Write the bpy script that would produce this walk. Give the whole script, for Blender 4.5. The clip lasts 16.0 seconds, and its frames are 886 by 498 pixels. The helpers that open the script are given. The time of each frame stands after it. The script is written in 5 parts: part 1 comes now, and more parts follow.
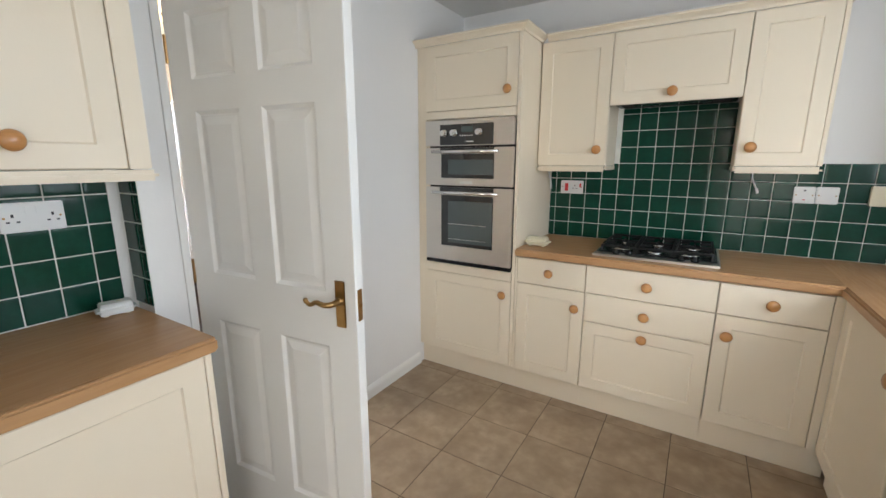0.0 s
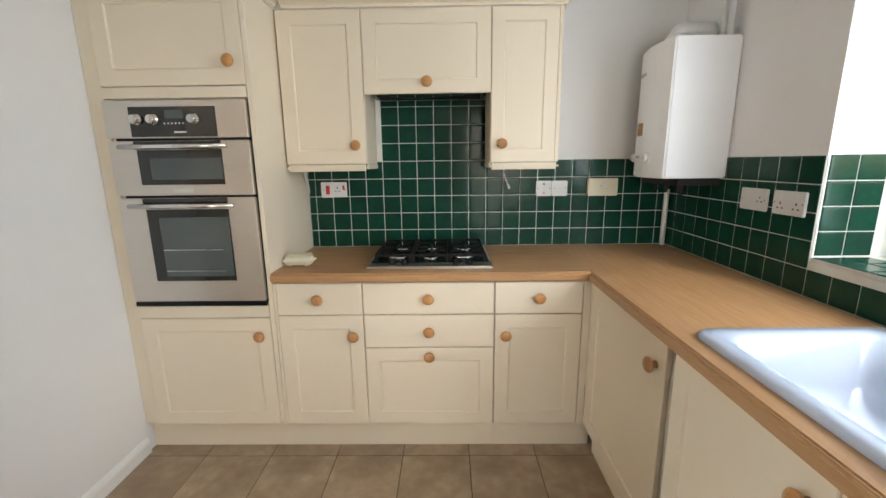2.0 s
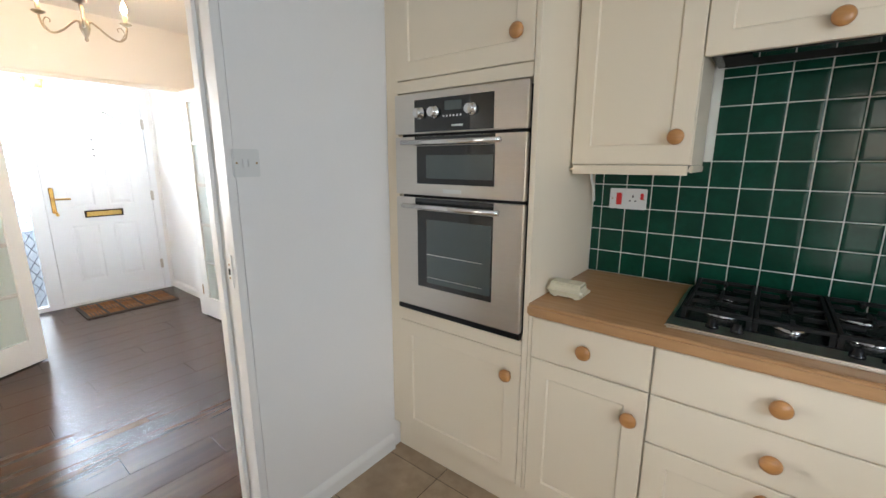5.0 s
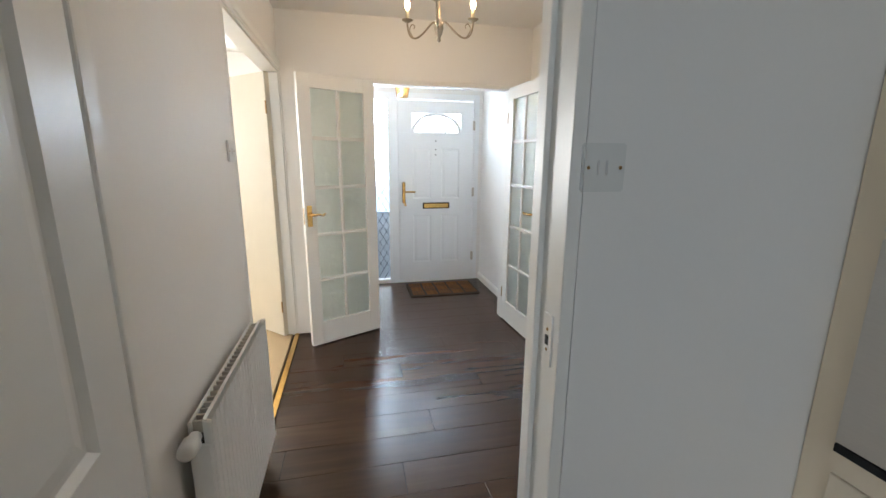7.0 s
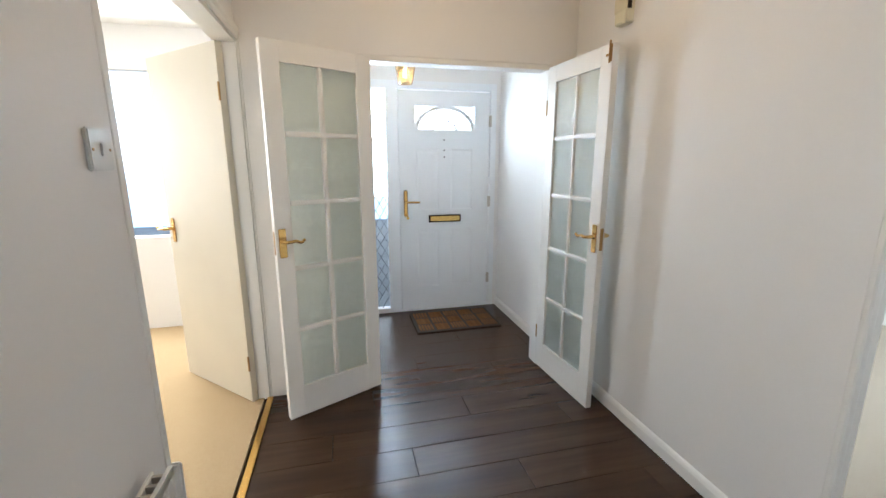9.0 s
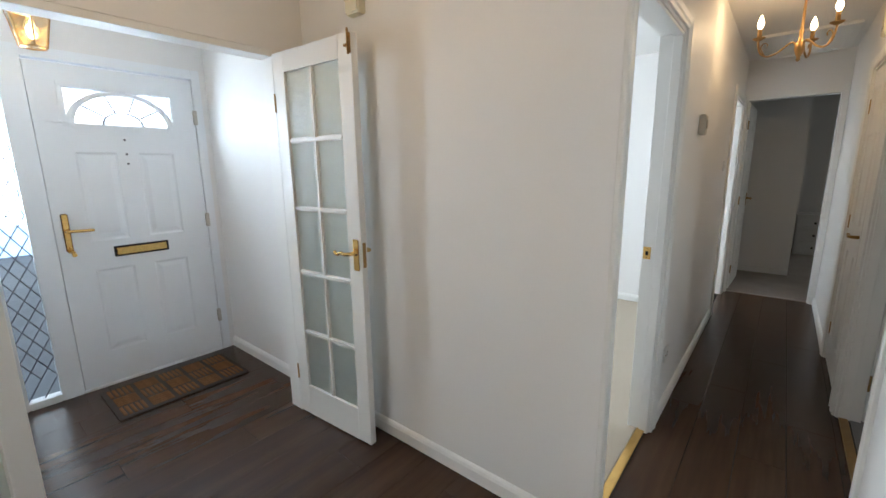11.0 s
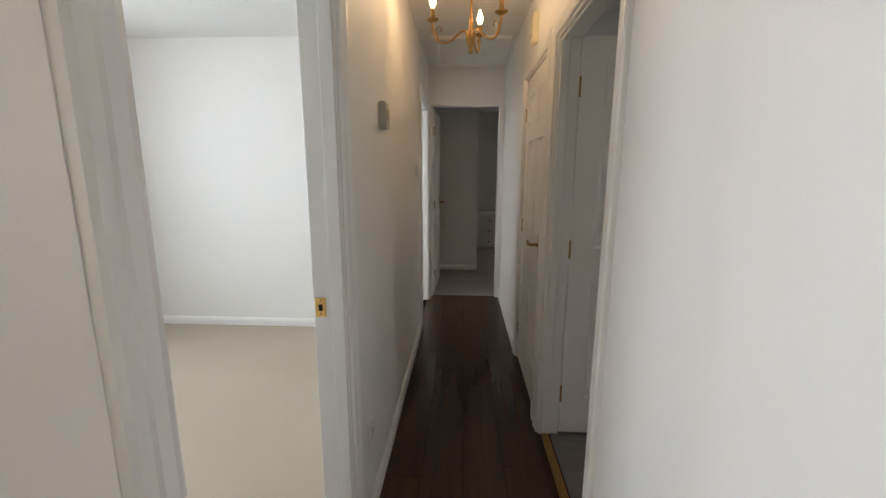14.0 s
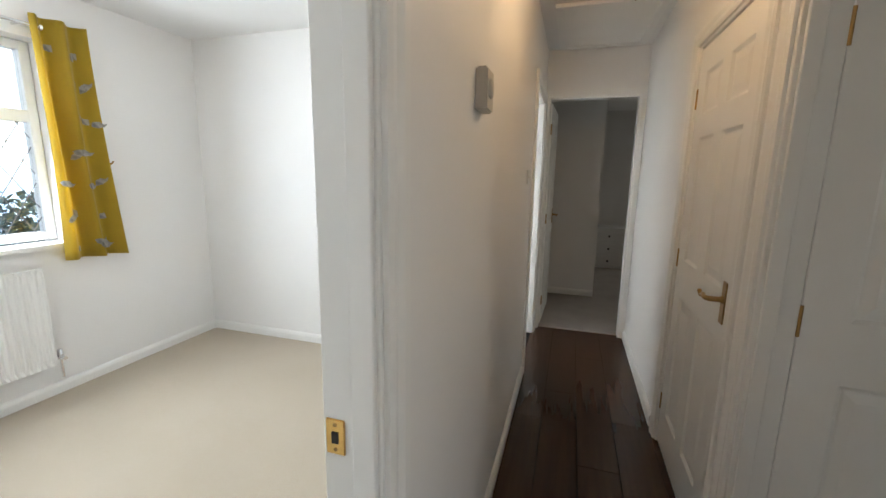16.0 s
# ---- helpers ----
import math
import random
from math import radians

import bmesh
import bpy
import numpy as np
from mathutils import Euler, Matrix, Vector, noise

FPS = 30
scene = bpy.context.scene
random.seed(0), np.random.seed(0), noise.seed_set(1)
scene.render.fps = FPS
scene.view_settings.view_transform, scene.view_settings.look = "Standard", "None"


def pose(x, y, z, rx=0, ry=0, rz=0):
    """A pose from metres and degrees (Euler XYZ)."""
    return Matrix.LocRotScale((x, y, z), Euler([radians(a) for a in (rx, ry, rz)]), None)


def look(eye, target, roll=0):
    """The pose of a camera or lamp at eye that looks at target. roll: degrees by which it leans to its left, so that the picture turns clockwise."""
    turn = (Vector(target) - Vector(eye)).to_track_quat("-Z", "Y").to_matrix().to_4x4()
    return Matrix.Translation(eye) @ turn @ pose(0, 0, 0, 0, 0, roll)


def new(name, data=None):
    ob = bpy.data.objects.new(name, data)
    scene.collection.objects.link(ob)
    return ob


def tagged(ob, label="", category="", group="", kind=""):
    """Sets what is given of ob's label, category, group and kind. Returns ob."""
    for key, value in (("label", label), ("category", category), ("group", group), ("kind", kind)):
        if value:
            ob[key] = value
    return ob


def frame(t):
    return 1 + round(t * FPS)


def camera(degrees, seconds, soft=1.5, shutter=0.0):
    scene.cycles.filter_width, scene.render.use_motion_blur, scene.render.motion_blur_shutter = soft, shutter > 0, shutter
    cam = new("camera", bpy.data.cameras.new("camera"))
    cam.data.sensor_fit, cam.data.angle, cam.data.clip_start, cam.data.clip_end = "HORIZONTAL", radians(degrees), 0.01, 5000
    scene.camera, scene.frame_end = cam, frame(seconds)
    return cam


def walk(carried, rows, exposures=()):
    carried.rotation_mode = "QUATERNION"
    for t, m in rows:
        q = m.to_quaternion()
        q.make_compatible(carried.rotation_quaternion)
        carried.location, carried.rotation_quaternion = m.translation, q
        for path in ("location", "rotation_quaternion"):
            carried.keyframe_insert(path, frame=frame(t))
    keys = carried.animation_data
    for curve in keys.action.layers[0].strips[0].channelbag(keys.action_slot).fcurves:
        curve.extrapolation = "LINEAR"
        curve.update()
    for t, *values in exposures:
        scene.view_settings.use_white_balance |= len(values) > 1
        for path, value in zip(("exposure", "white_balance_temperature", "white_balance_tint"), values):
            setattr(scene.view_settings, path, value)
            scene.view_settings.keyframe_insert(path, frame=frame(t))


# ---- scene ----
cam = camera(94.3, 16.0)
PATH = [
    (0, (0.882, -2.227, 1.405), (-0.152, -0.566, 0.992), 0.0),
    (0.5, (0.867, -2.161, 1.403), (0.141, -0.347, 0.978), -0.5),
    (1, (0.844, -2.031, 1.393), (0.42, -0.125, 0.963), -0.7),
    (1.5, (0.817, -1.88, 1.395), (0.634, 0.066, 0.971), -0.7),
    (2, (0.8, -1.773, 1.39), (0.771, 0.184, 0.977), -0.7),
    (2.5, (0.739, -1.647, 1.396), (0.769, 0.312, 0.994), -0.6),
    (3, (0.686, -1.536, 1.407), (0.621, 0.422, 1.003), -0.4),
    (3.5, (0.698, -1.42, 1.411), (0.403, 0.516, 1.005), -0.1),
    (4, (0.693, -1.36, 1.423), (0.112, 0.507, 1.003), 0.2),
    (4.5, (0.68, -1.315, 1.398), (-0.233, 0.417, 0.989), 0.1),
    (5, (0.606, -1.27, 1.395), (-0.599, 0.271, 0.98), 0.1),
    (5.2, (0.573, -1.241, 1.392), (-0.747, 0.202, 0.974), 0.3),
    (7.3, (-0.111, -1.04, 1.404), (-2.04, -0.72, 0.981), 0.4),
    (7.5, (-0.168, -1.034, 1.400), (-2.104, -0.756, 0.980), 0.4),
    (8, (-0.398, -1.052, 1.399), (-2.345, -0.806, 0.979), -0.0),
    (10.3, (-1.243, -1.018, 1.41), (-2.834, 0.129, 1.017), -0.6),
    (10.5, (-1.259, -1.005, 1.406), (-2.762, 0.256, 1.017), -0.7),
    (11, (-1.28, -0.948, 1.398), (-2.527, 0.566, 1.01), -0.7),
    (11.5, (-1.276, -0.878, 1.392), (-2.25, 0.824, 0.999), -0.7),
    (12, (-1.264, -0.754, 1.39), (-1.963, 1.076, 0.989), -0.6),
    (12.5, (-1.269, -0.593, 1.395), (-1.711, 1.317, 0.997), -0.4),
    (13, (-1.271, -0.43, 1.389), (-1.521, 1.514, 0.994), -0.2),
    (13.5, (-1.316, -0.193, 1.395), (-1.455, 1.765, 1.011), -0.2),
    (14, (-1.333, 0.039, 1.39), (-1.424, 2.0, 1.012), 0.2),
    (14.5, (-1.299, 0.271, 1.389), (-1.405, 2.234, 1.018), 0.4),
    (15, (-1.306, 0.463, 1.38), (-1.502, 2.42, 1.014), 0.5),
    (15.5, (-1.364, 0.638, 1.393), (-1.718, 2.574, 1.034), 0.7),
    (16, (-1.428, 0.714, 1.392), (-2.009, 2.594, 1.036), 0.9),
]
walk(cam, [(t, look(eye, target, roll)) for t, eye, target, roll in PATH],
     [(0, 1.22, 6200, 10), (1.5, 1.26, 6480, 10), (3.5, 1.46, 6400, 10), (4.3, 1.32, 6250, 10), (5.2, 0.95, 6100, 9), (7.3, 0.13, 5980, 7), (8.2, 0.12, 5900, 7),
      (10.3, -0.12, 5780, 6), (12.0, -0.28, 5950, 7), (13.3, -0.48, 6080, 8), (14.7, -0.38, 6480, 10), (16.0, -0.08, 6220, 8)])

# ---------------------------------------------------------------- world and large lights
SUN_ELEV, SUN_AZ = 34.0, 150.0
world = bpy.data.worlds.new("sky")
scene.world = world
world.use_nodes = True
wn = world.node_tree.nodes
sky = wn.new("ShaderNodeTexSky")
sky.sky_type, sky.sun_disc = "NISHITA", False
sky.sun_elevation, sky.sun_rotation = radians(SUN_ELEV), radians(SUN_AZ)
world.node_tree.links.new(sky.outputs[0], wn["Background"].inputs[0])
wn["Background"].inputs[1].default_value = 0.15

sun = new("sun", bpy.data.lights.new("sun", "SUN"))
sun.data.energy, sun.data.angle, sun.data.color = 0.6, radians(11), (1.0, 0.94, 0.85)
_d = Vector((math.sin(radians(SUN_AZ)) * math.cos(radians(SUN_ELEV)), math.cos(radians(SUN_AZ)) * math.cos(radians(SUN_ELEV)), math.sin(radians(SUN_ELEV))))
sun.matrix_world = look(_d * 20, (0, 0, 0))


def window_light(name, at, to, w, h, watts, color=(0.86, 0.93, 1.0)):
    li = bpy.data.lights.new(name, "AREA")
    li.shape, li.size, li.size_y, li.energy, li.color = "RECTANGLE", w, h, watts, color
    ob = new(name, li)
    ob.matrix_world = look(at, to)
    return ob


window_light("kitchen_window_light", (2.30, -1.35, 1.58), (0.0, -1.10, 0.95), 1.2, 1.0, 11.5, (0.84, 0.92, 1.0))
window_light("kitchen_back_door_light", (1.57, -3.40, 1.10), (0.6, 0.0, 0.6), 0.8, 1.8, 6.5, (1.0, 0.95, 0.88))
window_light("bedroom_window_light", (-4.50, 1.75, 1.50), (-1.8, 1.75, 1.2), 1.2, 1.1, 64)
window_light("sidelight_light", (-4.655, -0.728, 1.55), (0, -0.728, 1.2), 0.13, 0.9, 23, (0.80, 0.90, 1.0))
window_light("fanlight_light", (-4.66, -0.12, 1.78), (-2, -0.12, 1.0), 0.45, 0.15, 13, (0.80, 0.90, 1.0))
window_light("lounge_window_light", (-4.72, -3.1, 1.45), (-2.0, -3.0, 1.0), 1.5, 1.25, 112, (1.0, 0.95, 0.88))
# added fill in an unseen opening, spills neutral light into the corridor
window_light("side_room_fill_light", (-3.6, 6.12, 1.55), (-2.6, 4.0, 1.0), 0.95, 1.05, 190)
# added warm fill out of view, sets the dim level of the end room
window_light("end_room_fill_light", (1.0, 7.97, 1.5), (0.6, 5.2, 0.6), 0.95, 0.95, 6, (1.0, 0.93, 0.82))
# added fill in an unseen wall opening, to brighten the bathroom door leaf
window_light("bathroom_fill_light", (1.56, 1.7, 1.5), (-0.9, 1.7, 1.0), 0.9, 0.9, 6, (1.0, 0.95, 0.88))


def bulb_light(at, watts, color=(1.0, 0.66, 0.36), size=0.012):
    li = bpy.data.lights.new("bulb_light", "POINT")
    li.energy, li.color, li.shadow_soft_size = watts, color, size
    ob = new("bulb_light", li)
    ob.location = at
    return ob


# ---------------------------------------------------------------- materials
def material(name, color, rough=0.5, metal=0.0, vary=0.0, vscale=3.0, grain=0.0, gscale=60.0, bump=0.0, bscale=80.0,
             stretch=(1, 1, 1), dark=None, per_object=0.0, coat=0.0, trans=0.0, rough_vary=0.0, spec=0.5, sheen=0.0):
    m = bpy.data.materials.new(name)
    m.use_nodes = True
    nt = m.node_tree
    n, l = nt.nodes, nt.links
    b = n["Principled BSDF"]
    b.inputs["Roughness"].default_value = rough
    b.inputs["Metallic"].default_value = metal
    b.inputs["Coat Weight"].default_value = coat
    b.inputs["Coat Roughness"].default_value = 0.08
    b.inputs["Transmission Weight"].default_value = trans
    b.inputs["Specular IOR Level"].default_value = spec
    b.inputs["Sheen Weight"].default_value = sheen
    b.inputs["Base Color"].default_value = (*color, 1)
    co = n.new("ShaderNodeTexCoord")
    mp = n.new("ShaderNodeMapping")
    mp.inputs["Scale"].default_value = stretch
    l.new(co.outputs["Object"], mp.inputs[0])
    vec = mp.outputs[0]
    if per_object:
        oi = n.new("ShaderNodeObjectInfo")
        sh = n.new("ShaderNodeVectorMath")
        sh.operation = "MULTIPLY_ADD"
        sh.inputs[1].default_value = (37.0, 23.0, 11.0)
        l.new(oi.outputs["Random"], sh.inputs[0])
        l.new(vec, sh.inputs[2])
        vec = sh.outputs[0]
    last = None

    def mix(fac, a_sock, a_col, col):
        mx = n.new("ShaderNodeMix")
        mx.data_type = "RGBA"
        l.new(fac, mx.inputs[0])
        if a_sock:
            l.new(a_sock, mx.inputs[6])
        else:
            mx.inputs[6].default_value = (*a_col, 1)
        mx.inputs[7].default_value = (*col, 1)
        return mx.outputs[2]

    def noise_fac(scale, detail, lo, hi, amount):
        t = n.new("ShaderNodeTexNoise")
        t.inputs["Scale"].default_value, t.inputs["Detail"].default_value = scale, detail
        l.new(vec, t.inputs["Vector"])
        r = n.new("ShaderNodeMapRange")
        r.inputs[1].default_value, r.inputs[2].default_value, r.inputs[4].default_value = lo, hi, amount
        l.new(t.outputs[0], r.inputs[0])
        return r.outputs[0]

    dk = dark or tuple(c * 0.55 for c in color)
    if vary:
        last = mix(noise_fac(vscale, 4, 0.35, 0.7, vary), last, color, dk)
    if grain:
        last = mix(noise_fac(gscale, 6, 0.4, 0.65, grain), last, color, dk)
    if per_object:
        oi2 = n.new("ShaderNodeObjectInfo")
        r = n.new("ShaderNodeMapRange")
        r.inputs[4].default_value = per_object
        l.new(oi2.outputs["Random"], r.inputs[0])
        last = mix(r.outputs[0], last, color, dk)
    if last:
        l.new(last, b.inputs["Base Color"])
    if rough_vary:
        r = n.new("ShaderNodeMath")
        r.operation = "ADD"
        r.inputs[1].default_value = rough
        l.new(noise_fac(vscale * 2, 3, 0.3, 0.7, rough_vary), r.inputs[0])
        l.new(r.outputs[0], b.inputs["Roughness"])
    if bump:
        t = n.new("ShaderNodeTexNoise")
        t.inputs["Scale"].default_value, t.inputs["Detail"].default_value = bscale, 4
        l.new(vec, t.inputs["Vector"])
        bp = n.new("ShaderNodeBump")
        bp.inputs["Strength"].default_value, bp.inputs["Distance"].default_value = bump, 0.004
        l.new(t.outputs[0], bp.inputs["Height"])
        l.new(bp.outputs[0], b.inputs["Normal"])
    return m


def glow(name, color, power):
    m = bpy.data.materials.new(name)
    m.use_nodes = True
    b = m.node_tree.nodes["Principled BSDF"]
    b.inputs["Emission Color"].default_value = (*color, 1)
    b.inputs["Emission Strength"].default_value = power
    return m


PLASTER = material("white_wall_paint", (0.80, 0.785, 0.765), 0.55, vary=0.10, vscale=1.6, grain=0.04, gscale=90, bump=0.10, bscale=55, dark=(0.66, 0.64, 0.61))
CEILING = material("ceiling_paint", (0.80, 0.79, 0.77), 0.9, vary=0.08, vscale=2, bump=0.12, bscale=120, dark=(0.7, 0.69, 0.66))
GLOSS = material("white_gloss_paint", (0.80, 0.79, 0.76), 0.28, vary=0.10, vscale=2.5, bump=0.04, bscale=30, dark=(0.68, 0.66, 0.62), rough_vary=0.15)
UPVC = material("white_upvc", (0.82, 0.84, 0.86), 0.3, vary=0.05, vscale=4)
CREAM = material("cream_cabinet_foil", (0.79, 0.69, 0.54), 0.38, vary=0.10, vscale=2.2, bump=0.03, bscale=140, dark=(0.68, 0.60, 0.45), rough_vary=0.12)
CREAM_IN = material("cream_carcass", (0.70, 0.64, 0.52), 0.5, vary=0.1)
BEECH = material("beech_laminate", (0.47, 0.27, 0.125), 0.30, vary=0.35, vscale=2.0, grain=0.45, gscale=9, stretch=(1.2, 14, 8), dark=(0.36, 0.185, 0.075), rough_vary=0.12)
BEECH_Y = material("beech_laminate_cross", (0.47, 0.27, 0.125), 0.30, vary=0.35, vscale=2.0, grain=0.45, gscale=9, stretch=(14, 1.2, 8), dark=(0.36, 0.185, 0.075), rough_vary=0.12)
KNOB = material("knob_beech", (0.50, 0.235, 0.075), 0.3, grain=0.5, gscale=20, stretch=(1, 6, 6), dark=(0.36, 0.15, 0.04), coat=0.4)
GREEN = material("green_glazed_tile", (0.008, 0.062, 0.037), 0.12, vary=0.8, vscale=13, grain=0.45, gscale=48, bump=0.12, bscale=14, dark=(0.005, 0.036, 0.022), per_object=0.45, rough_vary=0.05, spec=0.22)
GROUT = material("pale_grout", (0.74, 0.74, 0.68), 0.85, vary=0.3, vscale=12, bump=0.2, bscale=200)
FTILE = material("beige_floor_tile", (0.47, 0.355, 0.235), 0.33, vary=0.9, vscale=6.5, grain=0.45, gscale=22, bump=0.10, bscale=30, dark=(0.27, 0.19, 0.12), per_object=0.3, rough_vary=0.15)
FGROUT = material("brown_floor_grout", (0.12, 0.085, 0.055), 0.9, vary=0.3, vscale=10)
PLANK = material("dark_laminate_plank", (0.066, 0.033, 0.018), 0.27, vary=0.7, vscale=1.6, grain=0.30, gscale=5, stretch=(9, 0.7, 4), dark=(0.028, 0.013, 0.007), per_object=0.45, spec=0.32)
CARPET = material("beige_carpet", (0.52, 0.45, 0.35), 0.97, vary=0.3, vscale=2.2, grain=0.5, gscale=330, bump=0.9, bscale=420, dark=(0.40, 0.33, 0.24), sheen=0.2, spec=0.1)
CARPET_TAN = material("tan_carpet", (0.50, 0.38, 0.23), 0.97, vary=0.3, vscale=2.2, grain=0.5, gscale=330, bump=0.9, bscale=420, dark=(0.38, 0.26, 0.13), spec=0.1)
CARPET_GREY = material("grey_carpet", (0.47, 0.43, 0.39), 0.97, vary=0.45, vscale=5, grain=0.5, gscale=300, bump=0.9, bscale=400, dark=(0.34, 0.30, 0.27), spec=0.1)
STEEL = material("brushed_steel", (0.68, 0.64, 0.59), 0.32, 1.0, vary=0.15, vscale=3, grain=0.25, gscale=30, stretch=(1, 1, 40), dark=(0.54, 0.50, 0.45))
CHROME = material("chrome", (0.75, 0.75, 0.75), 0.12, 1.0, vary=0.1)
DARKGLASS = material("oven_black_glass", (0.012, 0.013, 0.013), 0.05, vary=0.2, coat=0.5)
OVENGLASS = material("oven_window_glass", (0.075, 0.095, 0.095), 0.06, vary=0.3, vscale=4, coat=0.6)
BLACK = material("black_enamel", (0.008, 0.008, 0.009), 0.25, vary=0.3, vscale=20, spec=0.3)
CASTIRON = material("black_cast_iron", (0.010, 0.010, 0.010), 0.6, bump=0.3, bscale=200, vary=0.2, spec=0.2)
BRASS = material("polished_brass", (0.72, 0.47, 0.16), 0.2, 1.0, vary=0.3, vscale=30, dark=(0.5, 0.3, 0.1))
AGED = material("aged_brass", (0.40, 0.25, 0.10), 0.28, 1.0, vary=0.4, vscale=30, dark=(0.22, 0.13, 0.05))
PEWTER = material("brushed_antique_silver", (0.42, 0.37, 0.30), 0.28, 1.0, vary=0.4, vscale=25)
PLASTIC = material("white_plastic", (0.70, 0.70, 0.68), 0.3, vary=0.06, vscale=20)
CREAMPLASTIC = material("cream_plastic", (0.72, 0.67, 0.50), 0.4, vary=0.12, vscale=20)
GREYPLASTIC = material("beige_plastic", (0.50, 0.46, 0.40), 0.4, vary=0.1)
RED = material("red_switch", (0.55, 0.02, 0.02), 0.3)
DARK = material("dark_gap", (0.012, 0.011, 0.010), 0.8, vary=0.2)
INK = material("dark_print", (0.03, 0.03, 0.035), 0.6)
BOILER = material("boiler_white_enamel", (0.82, 0.82, 0.82), 0.28, vary=0.05, bump=0.02, bscale=200)
CERAMIC = material("white_ceramic_sink", (0.50, 0.56, 0.67), 0.12, vary=0.05, coat=0.5)
FROST = material("obscured_glass", (0.86, 0.94, 0.91), 0.28, trans=0.82, bump=0.8, bscale=26, vary=0.1)
CLEAR = material("window_glass", (0.97, 0.98, 0.98), 0.0, trans=1.0)
LEAD = material("lead_came", (0.22, 0.22, 0.24), 0.5, 0.6, vary=0.2)
AMBER = material("amber_glass", (0.97, 0.82, 0.50), 0.04, trans=1.0)
# white fan bars: the grey paints their shaded side against the daylight
BACKLIT_BAR = material("backlit_glazing_bar", (0.38, 0.39, 0.41), 0.4, vary=0.1)
COIR = material("brown_coir", (0.26, 0.13, 0.055), 0.95, vary=0.5, vscale=30, grain=0.5, gscale=250, bump=1.0, bscale=300, dark=(0.06, 0.03, 0.015), spec=0.1)
RUBBER = material("black_rubber", (0.03, 0.022, 0.018), 0.8, vary=0.3)
CURTAIN = material("mustard_cotton", (0.56, 0.40, 0.035), 0.85, vary=0.25, vscale=6, grain=0.2, gscale=300, bump=0.3, bscale=400, dark=(0.42, 0.28, 0.02), sheen=0.2)
PRINT = material("grey_white_print", (0.62, 0.62, 0.60), 0.85, vary=0.8, vscale=40, dark=(0.12, 0.12, 0.13))
RADIATOR = material("radiator_enamel", (0.80, 0.79, 0.76), 0.3, vary=0.06, vscale=5)
DOORWHITE = material("front_door_white", (0.80, 0.82, 0.84), 0.32, vary=0.05, vscale=3, bump=0.03, bscale=120)
STICKER = material("orange_sticker", (0.50, 0.24, 0.07), 0.5, vary=0.9, vscale=45, dark=(0.06, 0.05, 0.05))
BULB = glow("candle_bulb_glow", (1.0, 0.66, 0.32), 30.0)
LAMPGLOW = glow("lamp_glow", (1.0, 0.76, 0.45), 16.0)
HEDGE = material("garden_hedge", (0.14, 0.22, 0.22), 0.8, vary=0.8, vscale=3, dark=(0.08, 0.13, 0.15), bump=1, bscale=20)
PAVING = material("drive_paving", (0.20, 0.21, 0.22), 0.9, vary=0.4, vscale=3)
GRASS = material("lawn", (0.10, 0.16, 0.05), 0.95, vary=0.6, vscale=4)


# ---------------------------------------------------------------- mesh helpers
def mesh(name, bm, mat, smooth=False):
    me = bpy.data.meshes.new(name)
    bm.normal_update()
    bm.to_mesh(me)
    bm.free()
    if mat:
        me.materials.append(mat)
    if smooth:
        for p in me.polygons:
            p.use_smooth = True
    return me


def thing(name, m, label, category, group="", kind=""):
    """An empty at the thing's base."""
    ob = new(name)
    ob.empty_display_size = 0.05
    ob.matrix_world = m
    return tagged(ob, label, category, group, kind)


def part(name, bm, mat, parent, label="", m=None, smooth=False):
    ob = new(name, bm if isinstance(bm, bpy.types.Mesh) else mesh(name, bm, mat, smooth))
    ob.parent = parent
    if m is not None:
        ob.matrix_basis = m
    return tagged(ob, label)


def solo(name, bm, mat, label, category, m=None, kind="", group="", smooth=False):
    ob = new(name, mesh(name, bm, mat, smooth))
    if m is not None:
        ob.matrix_world = m
    return tagged(ob, label, category, group, kind)


def box(x0, y0, z0, x1, y1, z1, bevel=0.0, seg=2, bm=None):
    own = bmesh.new()
    bmesh.ops.create_cube(own, size=1)
    for v in own.verts:
        v.co = Vector(((x0 + x1) / 2 + v.co.x * (x1 - x0), (y0 + y1) / 2 + v.co.y * (y1 - y0), (z0 + z1) / 2 + v.co.z * (z1 - z0)))
    if bevel:
        bmesh.ops.bevel(own, geom=own.edges[:], offset=bevel, segments=seg, affect="EDGES", clamp_overlap=True)
    if bm is None:
        return own
    return join(bm, own)


def join(bm, other, m=None):
    me = bpy.data.meshes.new("tmp")
    other.to_mesh(me)
    other.free()
    if m is not None:
        me.transform(m)
    bm.from_mesh(me)
    bpy.data.meshes.remove(me)
    return bm


def lathe(profile, seg=24, bm=None, m=None):
    """Turns (radius, height) pairs round z."""
    own = bmesh.new()
    rings = []
    for r, z in profile:
        if r < 1e-5:
            rings.append([own.verts.new((0, 0, z))])
        else:
            rings.append([own.verts.new((r * math.cos(2 * math.pi * i / seg), r * math.sin(2 * math.pi * i / seg), z)) for i in range(seg)])
    for a, b in zip(rings, rings[1:]):
        for i in range(seg):
            j = (i + 1) % seg
            f = [a[i % len(a)], a[j % len(a)], b[j % len(b)], b[i % len(b)]]
            f = list(dict.fromkeys(f))
            if len(f) > 2:
                own.faces.new(f)
    for ring in (rings[0], rings[-1]):
        if len(ring) > 2:
            own.faces.new(ring)
    bmesh.ops.recalc_face_normals(own, faces=own.faces[:])
    if m is not None:
        bmesh.ops.transform(own, matrix=m, verts=own.verts[:])
    return own if bm is None else join(bm, own)


